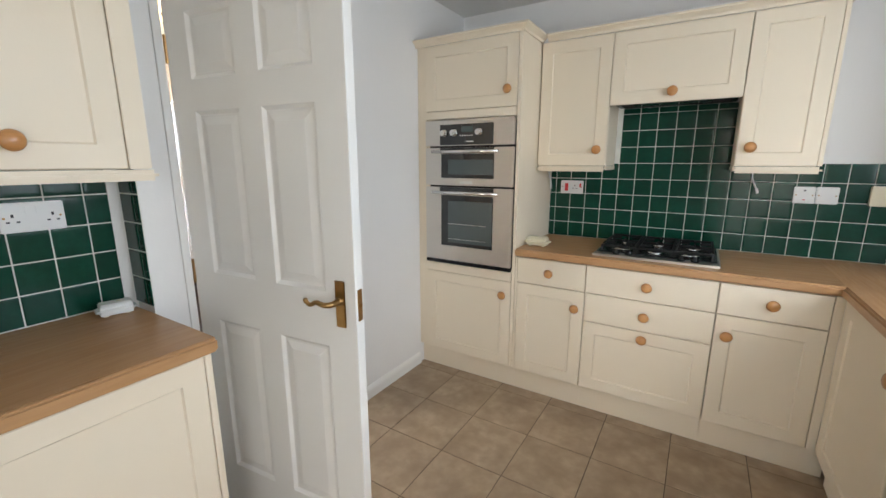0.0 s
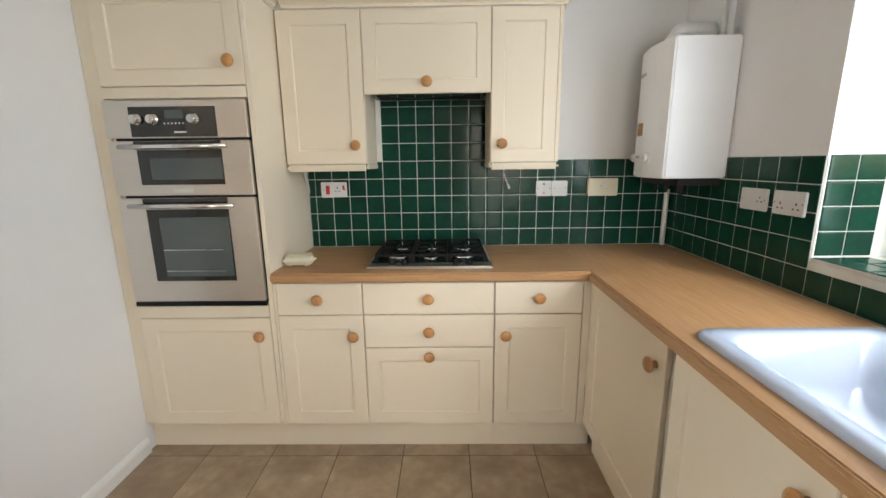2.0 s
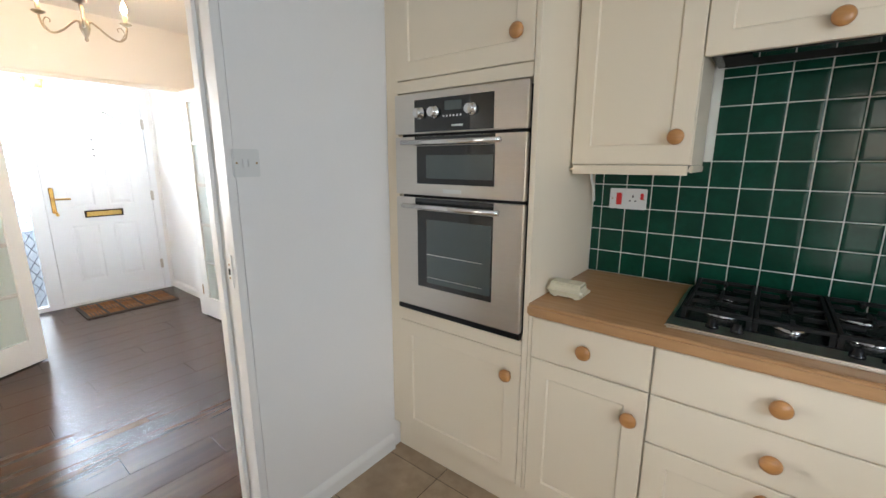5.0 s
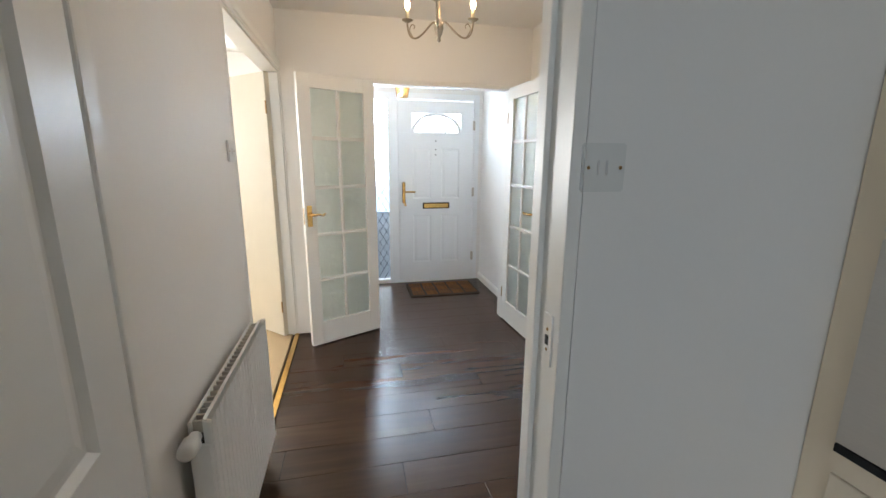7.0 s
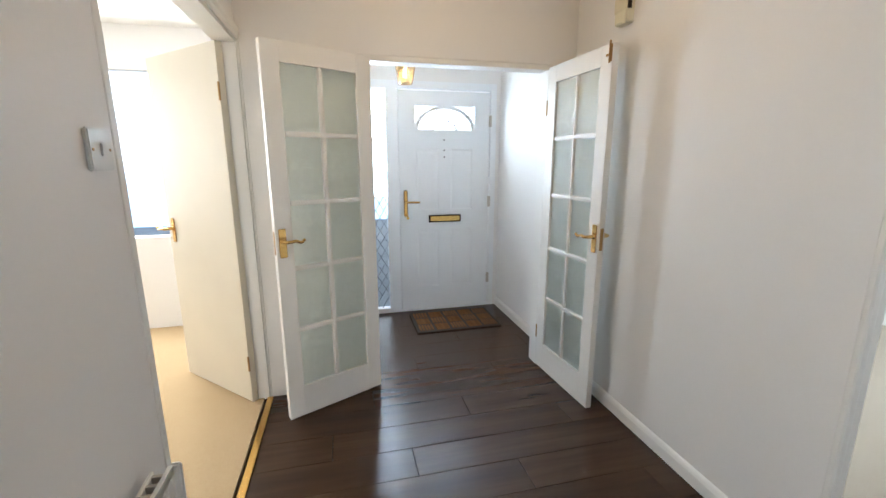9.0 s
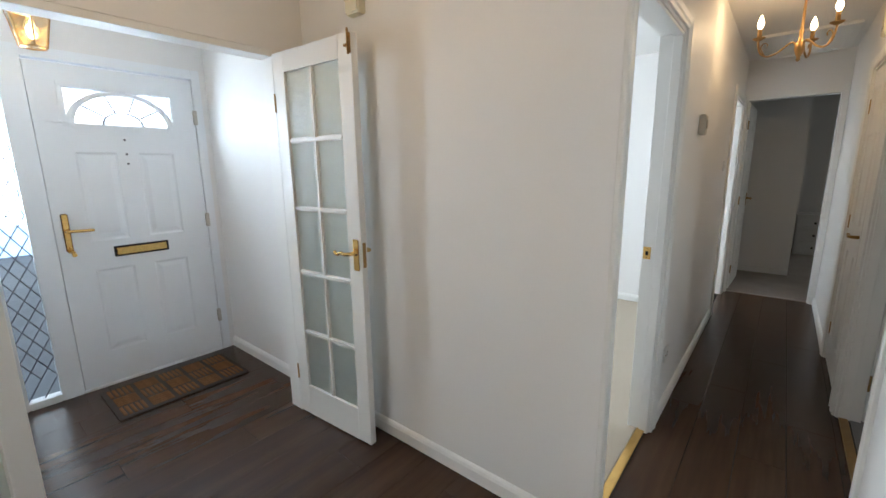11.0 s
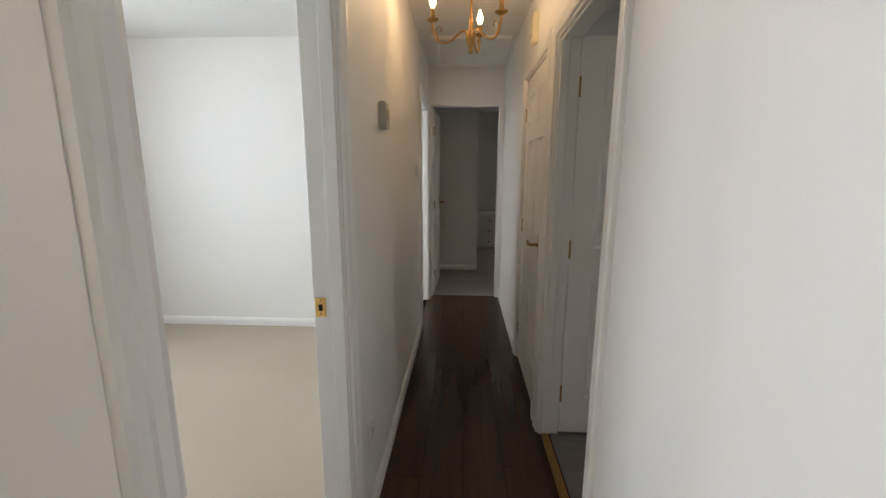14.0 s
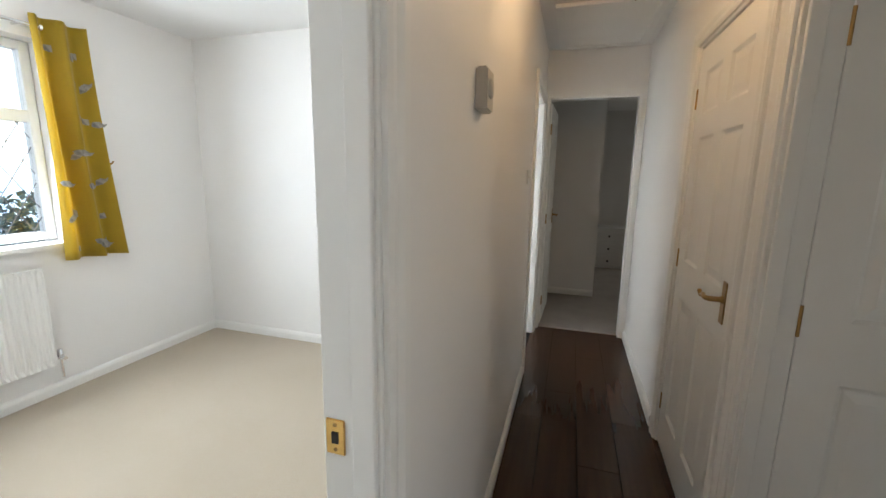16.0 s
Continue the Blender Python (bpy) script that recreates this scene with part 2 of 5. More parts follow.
def tube(points, radius, seg=10, bm=None):
    """A round bar along the points; radius is one number or one a point."""
    own = bmesh.new()
    pts = [Vector(p) for p in points]
    rad = radius if isinstance(radius, (list, tuple)) else [radius] * len(pts)
    rings, up = [], None
    for i, p in enumerate(pts):
        d = (pts[min(i + 1, len(pts) - 1)] - pts[max(i - 1, 0)]).normalized()
        if up is None:
            up = d.orthogonal().normalized()
        up = (up - d * up.dot(d)).normalized()
        side = d.cross(up)
        rings.append([own.verts.new(p + rad[i] * (up * math.cos(2 * math.pi * k / seg) + side * math.sin(2 * math.pi * k / seg))) for k in range(seg)])
    for a, b in zip(rings, rings[1:]):
        for k in range(seg):
            own.faces.new((a[k], a[(k + 1) % seg], b[(k + 1) % seg], b[k]))
    own.faces.new(rings[0])
    own.faces.new(rings[-1])
    bmesh.ops.recalc_face_normals(own, faces=own.faces[:])
    return own if bm is None else join(bm, own)


def smooth_path(ctrl, n=8):
    """Catmull-Rom through the control points."""
    c = [Vector(p) for p in ctrl]
    c = [c[0] * 2 - c[1]] + c + [c[-1] * 2 - c[-2]]
    out = []
    for i in range(1, len(c) - 2):
        for k in range(n):
            t = k / n
            a, b, d, e = c[i - 1], c[i], c[i + 1], c[i + 2]
            out.append(0.5 * (2 * b + (d - a) * t + (2 * a - 5 * b + 4 * d - e) * t * t + (3 * b - a - 3 * d + e) * t ** 3))
    out.append(c[-2])
    return out


def slab(w, h, t, panels=(), depth=0.008, slope=0.014, raised=0.0, edge=0.002, both=True):
    """A door slab: x 0..w, z 0..h, front at y=0 facing -y, back at y=t, with sunk panels (x0, z0, x1, z1)."""
    bm = bmesh.new()
    xs = sorted({edge, w - edge, *[p[0] for p in panels], *[p[2] for p in panels]})
    zs = sorted({edge, h - edge, *[p[1] for p in panels], *[p[3] for p in panels]})

    def ring(r, y):
        return [bm.verts.new((r[0], y, r[1])), bm.verts.new((r[2], y, r[1])), bm.verts.new((r[2], y, r[3])), bm.verts.new((r[0], y, r[3]))]

    def band(a, b):
        for i in range(4):
            bm.faces.new((a[i], a[(i + 1) % 4], b[(i + 1) % 4], b[i]))

    def side(y, s):
        for xa, xb in zip(xs, xs[1:]):
            for za, zb in zip(zs, zs[1:]):
                cx, cz = (xa + xb) / 2, (za + zb) / 2
                if any(p[0] < cx < p[2] and p[1] < cz < p[3] for p in panels):
                    continue
                bm.faces.new(ring((xa, za, xb, zb), y))
        for p in panels:
            r0, q = ring(p, y), slope
            r1 = ring((p[0] + q, p[1] + q, p[2] - q, p[3] - q), y + s * depth)
            band(r0, r1)
            if raised:
                e = q + 0.008
                r2 = ring((p[0] + e, p[1] + e, p[2] - e, p[3] - e), y + s * depth)
                e = q + 0.034
                r3 = ring((p[0] + e, p[1] + e, p[2] - e, p[3] - e), y + s * (depth - raised))
                band(r1, r2), band(r2, r3)
                bm.faces.new(r3)
            else:
                bm.faces.new(r1)

    side(0, 1)
    if both:
        side(t, -1)
    else:
        bm.faces.new(ring((edge, edge, w - edge, h - edge), t))
    a = ring((edge, edge, w - edge, h - edge), 0)
    b = ring((0, 0, w, h), edge)
    c = ring((0, 0, w, h), t - edge)
    d = ring((edge, edge, w - edge, h - edge), t)
    band(a, b), band(b, c), band(c, d)
    bmesh.ops.remove_doubles(bm, verts=bm.verts[:], dist=1e-5)
    bmesh.ops.recalc_face_normals(bm, faces=bm.faces[:])
    return bm


def wall(name, axis, at, thick, a0, a1, z0, z1, holes=(), mat=PLASTER, label="white painted plaster wall"):
    """A wall along axis from a0 to a1; its other coordinate spans at..at+thick; holes (a, b, za, zb)."""
    bm = bmesh.new()
    lo, hi = min(at, at + thick), max(at, at + thick)
    cuts = sorted({a0, a1, *[h[0] for h in holes], *[h[1] for h in holes]})
    for a, b in zip(cuts, cuts[1:]):
        spans = [(z0, z1)]
        for h in holes:
            if h[0] <= a and b <= h[1]:
                spans = [s for q0, q1 in spans for s in ((q0, min(q1, h[2])), (max(q0, h[3]), q1)) if s[1] - s[0] > 1e-4]
        for q0, q1 in spans:
            if axis == "x":
                box(a, lo, q0, b, hi, q1, bm=bm)
            else:
                box(lo, a, q0, hi, b, q1, bm=bm)
    bmesh.ops.remove_doubles(bm, verts=bm.verts[:], dist=1e-5)
    return solo(name, bm, mat, label, "wall", kind="structure")


def strip(name, bm, mat, label, category="trim"):
    return solo(name, bm, mat, label, category, kind="structure")


# ---------------------------------------------------------------- the shell
CEIL = 2.42
HN, HS = 0.40, -1.54          # hall: north and south wall faces
CL, CR = -1.69, -0.91         # corridor: left and right wall faces
KL, KN, KR, KS = -0.70, 0.60, 2.06, -3.30
PX, FX = -3.34, -4.60         # porch opening, front door
BX, BN = -4.42, 3.48          # bedroom: window wall, far wall
EY = 4.46                     # corridor end

HW = -0.82  # hall face of the wall round the kitchen doorway
wall("wall_kitchen_west", "y", HW, KL - HW, -1.60, -0.30, 0, CEIL, [(-1.49, -0.645, 0, 2.02)])
wall("wall_kitchen_west_north", "y", CR, KL - CR, -0.30, KN, 0, CEIL)
wall("wall_kitchen_west_recess", "y", CR, -0.83 - CR, KS, -1.60, 0, CEIL)
wall("wall_kitchen_north", "x", KN, 0.12, CR, KR, 0, CEIL)
wall("wall_kitchen_east", "y", KR, 0.30, KS, KN + 0.12, 0, CEIL, [(-2.05, -0.36, 1.035, 2.12)])
wall("wall_kitchen_south", "x", KS, -0.20, CR, KR + 0.30, 0, CEIL, [(1.15, 2.0, 0.15, 2.02)])
wall("wall_hall_south", "x", HS, -0.10, FX - 0.1, HW, 0, CEIL, [(-3.35, -1.97, 0, 2.03)])
wall("wall_hall_north", "x", HN, 0.055, FX - 0.1, CL, 0, CEIL)
wall("wall_porch_inner", "y", PX, -0.10, HS, HN, 0, CEIL, [(-0.93, 0.25, 0, 1.985)])
wall("wall_porch_south", "x", -0.96, -0.10, FX, PX - 0.10, 0, CEIL)
wall("wall_front", "y", FX, -0.22, -1.64, HN, 0, CEIL, [(-0.86, 0.36, 0, 2.09)])
wall("wall_corridor_west", "y", CL, -0.10, HN + 0.055, EY, 0, CEIL, [(0.455, 1.273, 0, 2.0), (3.56, 4.34, 0, 2.0)])
wall("wall_corridor_east", "y", CR, 0.10, KN + 0.12, EY, 0, CEIL, [(1.235, 2.07, 0, 2.0), (2.21, 3.00, 0, 2.0)])
wall("wall_corridor_end", "x", EY, 0.10, -2.6, 2.0, 0, CEIL, [(-1.68, -0.935, 0, 2.06)])
wall("wall_bedroom_north", "x", BN, 0.10, BX, CL - 0.10, 0, CEIL)
wall("wall_bedroom_west", "y", BX, -0.25, HN + 0.055, BN + 0.10, 0, CEIL, [(1.05, 2.46, 0.93, 2.12)])
wall("wall_bathroom_north", "x", 3.05, 0.10, CR + 0.10, 1.6, 0, CEIL)
wall("wall_bathroom_east", "y", 1.5, 0.10, KN + 0.12, 3.05, 0, CEIL, [(1.2, 2.2, 1.0, 2.0)])
wall("wall_end_room_west", "y", -1.74, -0.10, EY + 0.10, 8.0, 0, CEIL)
wall("wall_end_room_north", "x", 7.95, 0.10, -1.74, 2.0, 0, CEIL, [(0.5, 1.5, 1.0, 2.0)])
wall("wall_end_room_east", "y", 2.0, 0.10, EY + 0.10, 8.05, 0, CEIL)
wall("wall_side_room_west", "y", -4.42, -0.10, BN + 0.10, 6.2, 0, CEIL)
wall("wall_side_room_north", "x", 6.1, 0.10, -4.42, -1.84, 0, CEIL, [(-4.1, -3.1, 1.0, 2.1)])
wall("wall_lounge_west", "y", FX - 0.10, -0.10, -4.6, -1.64, 0, CEIL, [(-3.9, -2.3, 0.8, 2.1)])
wall("wall_lounge_east", "y", -1.0, -0.10, -4.6, -1.64, 0, CEIL)
wall("wall_lounge_south", "x", -4.5, -0.10, -4.7, -1.0, 0, CEIL)

strip("ceiling", box(-4.9, -4.7, CEIL, 2.5, 8.2, CEIL + 0.12), CEILING, "white painted plaster ceiling", "ceiling")
strip("ground", box(-90, -90, -0.35, 90, 90, -0.12), GRASS, "green lawn round the house", "ground")
strip("subfloor", box(-4.78, -4.6, -0.11, 2.36, 8.05, -0.012), FGROUT, "dark screed under the floor coverings", "floor")
strip("floor_bedroom", box(BX, HN + 0.055, -0.011, CL - 0.06, BN, 0.008), CARPET, "pale beige fitted bedroom carpet", "carpet")
strip("floor_lounge", box(FX - 0.1, -4.5, -0.011, -1.1, HS - 0.03, 0.008), CARPET_TAN, "tan fitted lounge carpet", "carpet")
strip("floor_end_room", box(-1.74, EY + 0.05, -0.011, 2.0, 7.95, 0.008), CARPET_GREY, "pale grey fitted carpet", "carpet")
strip("floor_side_room", box(-4.42, BN + 0.10, -0.011, CL - 0.06, 6.1, 0.008), CARPET, "beige fitted carpet", "carpet")
strip("floor_bathroom", box(CR + 0.06, KN + 0.12, -0.011, 1.5, 3.05, 0.006), material("grey_vinyl", (0.16, 0.15, 0.145), 0.4, vary=0.4, vscale=4, stretch=(1, 8, 1)), "grey wood-effect vinyl floor", "floor")


def skirting(pts_list):
    for (x0, y0, x1, y1, nx, ny) in pts_list:
        bm = bmesh.new()
        prof = [(0, 0), (0.016, 0), (0.016, 0.054), (0.011, 0.068), (0.006, 0.075), (0.0, 0.079)]
        rows = []
        for (x, y) in ((x0, y0), (x1, y1)):
            rows.append([bm.verts.new((x + nx * d, y + ny * d, z)) for d, z in prof])
        for i in range(len(prof) - 1):
            bm.faces.new((rows[0][i], rows[1][i], rows[1][i + 1], rows[0][i + 1]))
        bm.faces.new(rows[0])
        bm.faces.new(rows[1])
        bmesh.ops.recalc_face_normals(bm, faces=bm.faces[:])
        strip("baseboard", bm, GLOSS, "white gloss moulded skirting board", "skirting")


skirting([
    (-3.33, HN, CL, HN, 0, -1), (FX, HN, -3.45, HN, 0, -1), (-1.97, HS, HW, HS, 0, 1),
    (CL, 1.329, CL, 3.47, 1, 0), (CR, -0.30, CR, 1.183, -1, 0), (HW, -0.605, HW, -0.30, -1, 0), (CR, 3.10, CR, EY, -1, 0),
    (BX, HN + 0.1, BX, BN, 1, 0), (BX, BN, CL - 0.1, BN, 0, -1), (KL, -0.645, KL, -0.0, 1, 0),
    (-1.74, 5.7, -1.12, 5.7, 0, -1), (FX, -0.96, PX - 0.1, -0.96, 0, 1),
])


def architrave(axis, at, n, a0, a1, top, w=0.066, name="trim", legs=(True, True)):
    """A moulded door surround on the wall face at, facing n; opening a0..a1, up to top."""
    prof = [(0.0, 0.0), (0.0, 0.012), (0.012, 0.016), (0.03, 0.013), (0.046, 0.019), (w - 0.006, 0.020), (w, 0.014), (w, 0.0)]
    bm = bmesh.new()

    def put(a, d, z):
        return (a, at + n * d, z) if axis == "x" else (at + n * d, a, z)

    lines = []
    for u, d in prof:
        pts = []
        if legs[0]:
            pts.append(put(a0 - u, d, 0))
        pts.append(put(a0 - (u if legs[0] else 0), d, top + u))
        pts.append(put(a1 + (u if legs[1] else 0), d, top + u))
        if legs[1]:
            pts.append(put(a1 + u, d, 0))
        lines.append([bm.verts.new(p) for p in pts])
    for a, b in zip(lines, lines[1:]):
        for i in range(len(a) - 1):
            bm.faces.new((a[i], a[i + 1], b[i + 1], b[i]))
    bm.faces.new([l[0] for l in lines])
    bm.faces.new([l[-1] for l in lines])
    bmesh.ops.recalc_face_normals(bm, faces=bm.faces[:])
    return strip(name, bm, GLOSS, "white gloss moulded door surround", "architrave")


def lining(axis, lo, hi, a0, a1, top, t=0.028, stop=None):
    """The lining of a door opening a0..a1, from lo to hi through the wall."""
    bm = bmesh.new()
    for q in ((a0, 0, a0 + t, top), (a1 - t, 0, a1, top), (a0 + t, top - t, a1 - t, top)):
        if axis == "x":
            box(q[0], lo, q[1], q[2], hi, q[3], 0.002, 1, bm=bm)
        else:
            box(lo, q[0], q[1], hi, q[2], q[3], 0.002, 1, bm=bm)
    if stop is not None:
        e = t + 0.013
        for q in ((a0 + t, 0, a0 + e, top - t), (a1 - e, 0, a1 - t, top - t), (a0 + e, top - e, a1 - e, top - t)):
            if axis == "x":
                box(q[0], stop, q[1], q[2], stop + 0.04, q[3], 0.002, 1, bm=bm)
            else:
                box(stop, q[0], q[1], stop + 0.04, q[2], q[3], 0.002, 1, bm=bm)
    return strip("trim", bm, GLOSS, "white gloss timber door lining", "door frame")


lining("y", HW - 0.002, KL + 0.003, -1.488, -0.647, 2.018, stop=-0.82)
architrave("y", HW, -1, -1.475, -0.664, 2.0, 0.055, legs=(False, True))
lining("x", HS - 0.102, HS + 0.002, -3.348, -1.972, 2.028)
architrave("x", HS, 1, -3.335, -1.985, 2.015, legs=(True, False))
lining("y", PX - 0.102, PX + 0.002, -0.928, 0.248, 1.983, 0.03)
lining("y", CL - 0.102, CL + 0.002, 0.457, 1.271, 1.998, stop=CL - 0.043)
architrave("y", CL, 1, 0.474, 1.255, 1.985, 0.072, legs=(True, True))
lining("y", CL - 0.102, CL + 0.002, 3.562, 4.338, 1.998)
architrave("y", CL, 1, 3.58, 4.33, 1.985, 0.075)
lining("y", CR - 0.002, CR + 0.102, 1.237, 2.068, 1.998, stop=CR + 0.01)
architrave("y", CR, -1, 1.25, 2.055, 1.985, 0.066)
lining("y", CR - 0.002, CR + 0.102, 2.212, 2.998, 1.998)
architrave("y", CR, -1, 2.225, 2.985, 1.985, 0.066)
lining("x", EY - 0.002, EY + 0.102, -1.678, -0.937, 2.058)
bm = box(-1.69, EY - 0.016, 2.04, CR, EY, 2.10, 0.004)
box(-0.95, EY - 0.014, 0, CR - 0.002, EY, 2.04, 0.003, bm=bm)
box(-1.689, EY - 0.014, 0, -1.665, EY, 2.04, 0.003, bm=bm)
strip("trim", bm, GLOSS, "white gloss door surround", "architrave")
strip("threshold_strip", box(-3.32, HS - 0.012, 0.006, -2.0, HS + 0.022, 0.013, 0.003), BRASS, "brass carpet threshold strip", "threshold")
strip("threshold_strip", box(CL - 0.055, 0.49, 0.006, CL - 0.015, 1.242, 0.014, 0.003), BRASS, "brass carpet threshold strip", "threshold")
strip("threshold_strip", box(CR + 0.01, 1.27, 0.006, CR + 0.05, 2.04, 0.013, 0.003), AGED, "aged brass threshold strip", "threshold")
strip("threshold_strip", box(-0.755, -1.46, 0.002, -0.705, -0.68, 0.010, 0.003), AGED, "aged metal threshold strip", "threshold")
# loft hatch
bm = bmesh.new()
for q in ((-1.60, 3.50, -0.96, 3.55), (-1.60, 4.36, -0.96, 4.41), (-1.60, 3.55, -1.55, 4.36), (-1.01, 3.55, -0.96, 4.36)):
    box(q[0], q[1], CEIL - 0.022, q[2], q[3], CEIL, 0.005, bm=bm)
hatch = tagged(new("loft_hatch", mesh("loft_hatch", bm, GLOSS)), "white painted loft hatch frame in ceiling", "loft hatch")
part("panel", box(-1.55, 3.55, CEIL - 0.008, -1.01, 4.36, CEIL - 0.001), GLOSS, hatch)


# ---------------------------------------------------------------- doors
def lever(parent, at, m_face, mat, flip=1, plate_h=0.15):
    """A lever handle on a long plate; local: plate in xz, sticking out to -y, lever along x*flip."""
    pl = part("handle_plate", box(-0.019, -0.005, -plate_h / 2, 0.019, 0.0, plate_h / 2, 0.004), mat, parent, "brass handle plate", m_face)
    path = smooth_path([(0, -0.004, 0.012), (0, -0.045, 0.012), (0.02 * flip, -0.056, 0.012), (0.05 * flip, -0.052, 0.014), (0.075 * flip, -0.052, 0.004), (0.092 * flip, -0.052, 0.013)], 5)
    n = len(path)
    bm = tube(path, [0.010 - 0.004 * i / n for i in range(n)], 10)
    lathe([(0, 0), (0.014, 0), (0.014, 0.008), (0.01, 0.014), (0, 0.014)], 14, bm, pose(0, 0, 0.012, 90))
    lathe([(0, -0.008), (0.006, -0.006), (0.008, 0), (0.006, 0.006), (0, 0.008)], 10, bm, pose(0.092 * flip, -0.052, 0.015))
    part("lever", bm, mat, pl, smooth=True)
    return pl


def hinge(parent, z, m):
    bm = tube([(0, 0, z), (0, 0, z + 0.09)], 0.006, 8)
    part("hinge", bm, AGED, parent, "brass butt hinge", m)


def six_panel(w, h):
    st, mu = 0.115 * w / 0.76, 0.10 * w / 0.76
    pw = (w - 2 * st - mu) / 2
    cols = [(st, st + pw), (w - st - pw, w - st)]
    rows = [(0.20, 0.82), (1.00, 1.56), (1.66, h - 0.115)]
    return [(c[0], r[0], c[1], r[1]) for c in cols for r in rows]


def panel_door(name, w, h, m, label, handle_x=None, mat=GLOSS, metal=AGED, hz=0.98, flip=1, both=True):
    """A moulded six-panel door; local x along the leaf from the hinge, front to -y."""
    ob = thing(name, m, label, "door", kind="structure")
    leaf = part("leaf", slab(w, h, 0.038, six_panel(w, h), 0.009, 0.012, 0.006), mat, ob)
    if handle_x is not None:
        lever(ob, None, pose(handle_x, 0, hz), metal, flip)
        if both:
            lever(ob, None, pose(handle_x, 0.038, hz, 0, 0, 180), metal, -flip)
        edge_x = w if handle_x > w / 2 else 0
        part("latch", box(edge_x - 0.002, 0.009, hz - 0.05, edge_x + 0.002, 0.029, hz + 0.05, 0.001), AGED, ob, "brass latch plate")
        part("latch_bolt", box(edge_x - 0.002, 0.013, hz - 0.008, edge_x + 0.008, 0.025, hz + 0.008, 0.003), AGED, ob)
    hx = 0 if handle_x is None or handle_x > w / 2 else w
    for z in (0.18, 0.95, h - 0.26):
        hinge(ob, z, pose(hx, 0.0, 0))
    return ob


# kitchen door, swung into the kitchen
panel_door("door_1", 0.747, 1.98, pose(-0.700, -1.452, 0.012, 0, 0, 6.2), "white six-panel door open into the kitchen, brass lever", 0.690, hz=0.968, flip=-1)
# lounge leaf, swung into the lounge
ob = thing("door_2", pose(-3.31, -1.60, 0.012, 0, 0, 225), "plain cream flush door open into the lounge", "door", kind="structure")
part("leaf", slab(0.70, 1.985, 0.038), CREAM_IN, ob)
lever(ob, None, pose(0.64, 0.038, 0.98, 0, 0, 180), BRASS, -1)
hinge(ob, 1.70, pose(0, 0.04, 0))
hinge(ob, 0.2, pose(0, 0.04, 0))
# bathroom leaf, at right angles into the bathroom
panel_door("door_3", 0.76, 1.965, pose(CR + 0.105, 2.043, 0.014, 0, 0, 0), "white six-panel door standing open into the bathroom", 0.70, hz=0.97, flip=-1)
# closed cupboard door
ob = panel_door("door_4", 0.73, 1.955, pose(CR + 0.006, 2.970, 0.012, 0, 0, -90), "closed white six-panel door with aged brass lever", 0.67, hz=0.96, flip=-1, both=False)
# end room leaf
panel_door("door_5", 0.70, 2.0, pose(-1.64, EY + 0.11, 0.014, 0, 0, 88), "white six-panel door standing open into the end room", 0.645, hz=0.97, flip=-1)
# strike plates
for nm, bmx in (("strike_plate", box(-0.755, -0.6785, 0.99, -0.72, -0.6745, 1.10, 0.001)), ("strike_plate", box(CL - 0.096, 1.2395, 0.938, CL - 0.062, 1.2435, 1.000, 0.001))):
    in_kitchen = bmx.verts[:][0].co.y < 0
    sp = tagged(new(nm, mesh(nm, bmx, GLOSS if in_kitchen else BRASS)), "painted-over strike plate in the kitchen door lining" if in_kitchen else "small brass strike plate in the bedroom door lining", "strike plate")
    c = [(min(v.co[i] for v in sp.data.vertices) + max(v.co[i] for v in sp.data.vertices)) / 2 for i in range(3)]
    part("latch_hole", box(c[0] - 0.006, c[1] - 0.0035, c[2] - 0.011, c[0] + 0.006, c[1] - 0.0018, c[2] + 0.009), DARK, sp)
    for dz in (-0.022, 0.022):
        part("screw", lathe([(0, 0), (0.004, 0), (0.003, 0.0016), (0, 0.0016)], 10, m=pose(c[0], c[1] - 0.0018, c[2] + dz, 90)), AGED, sp)


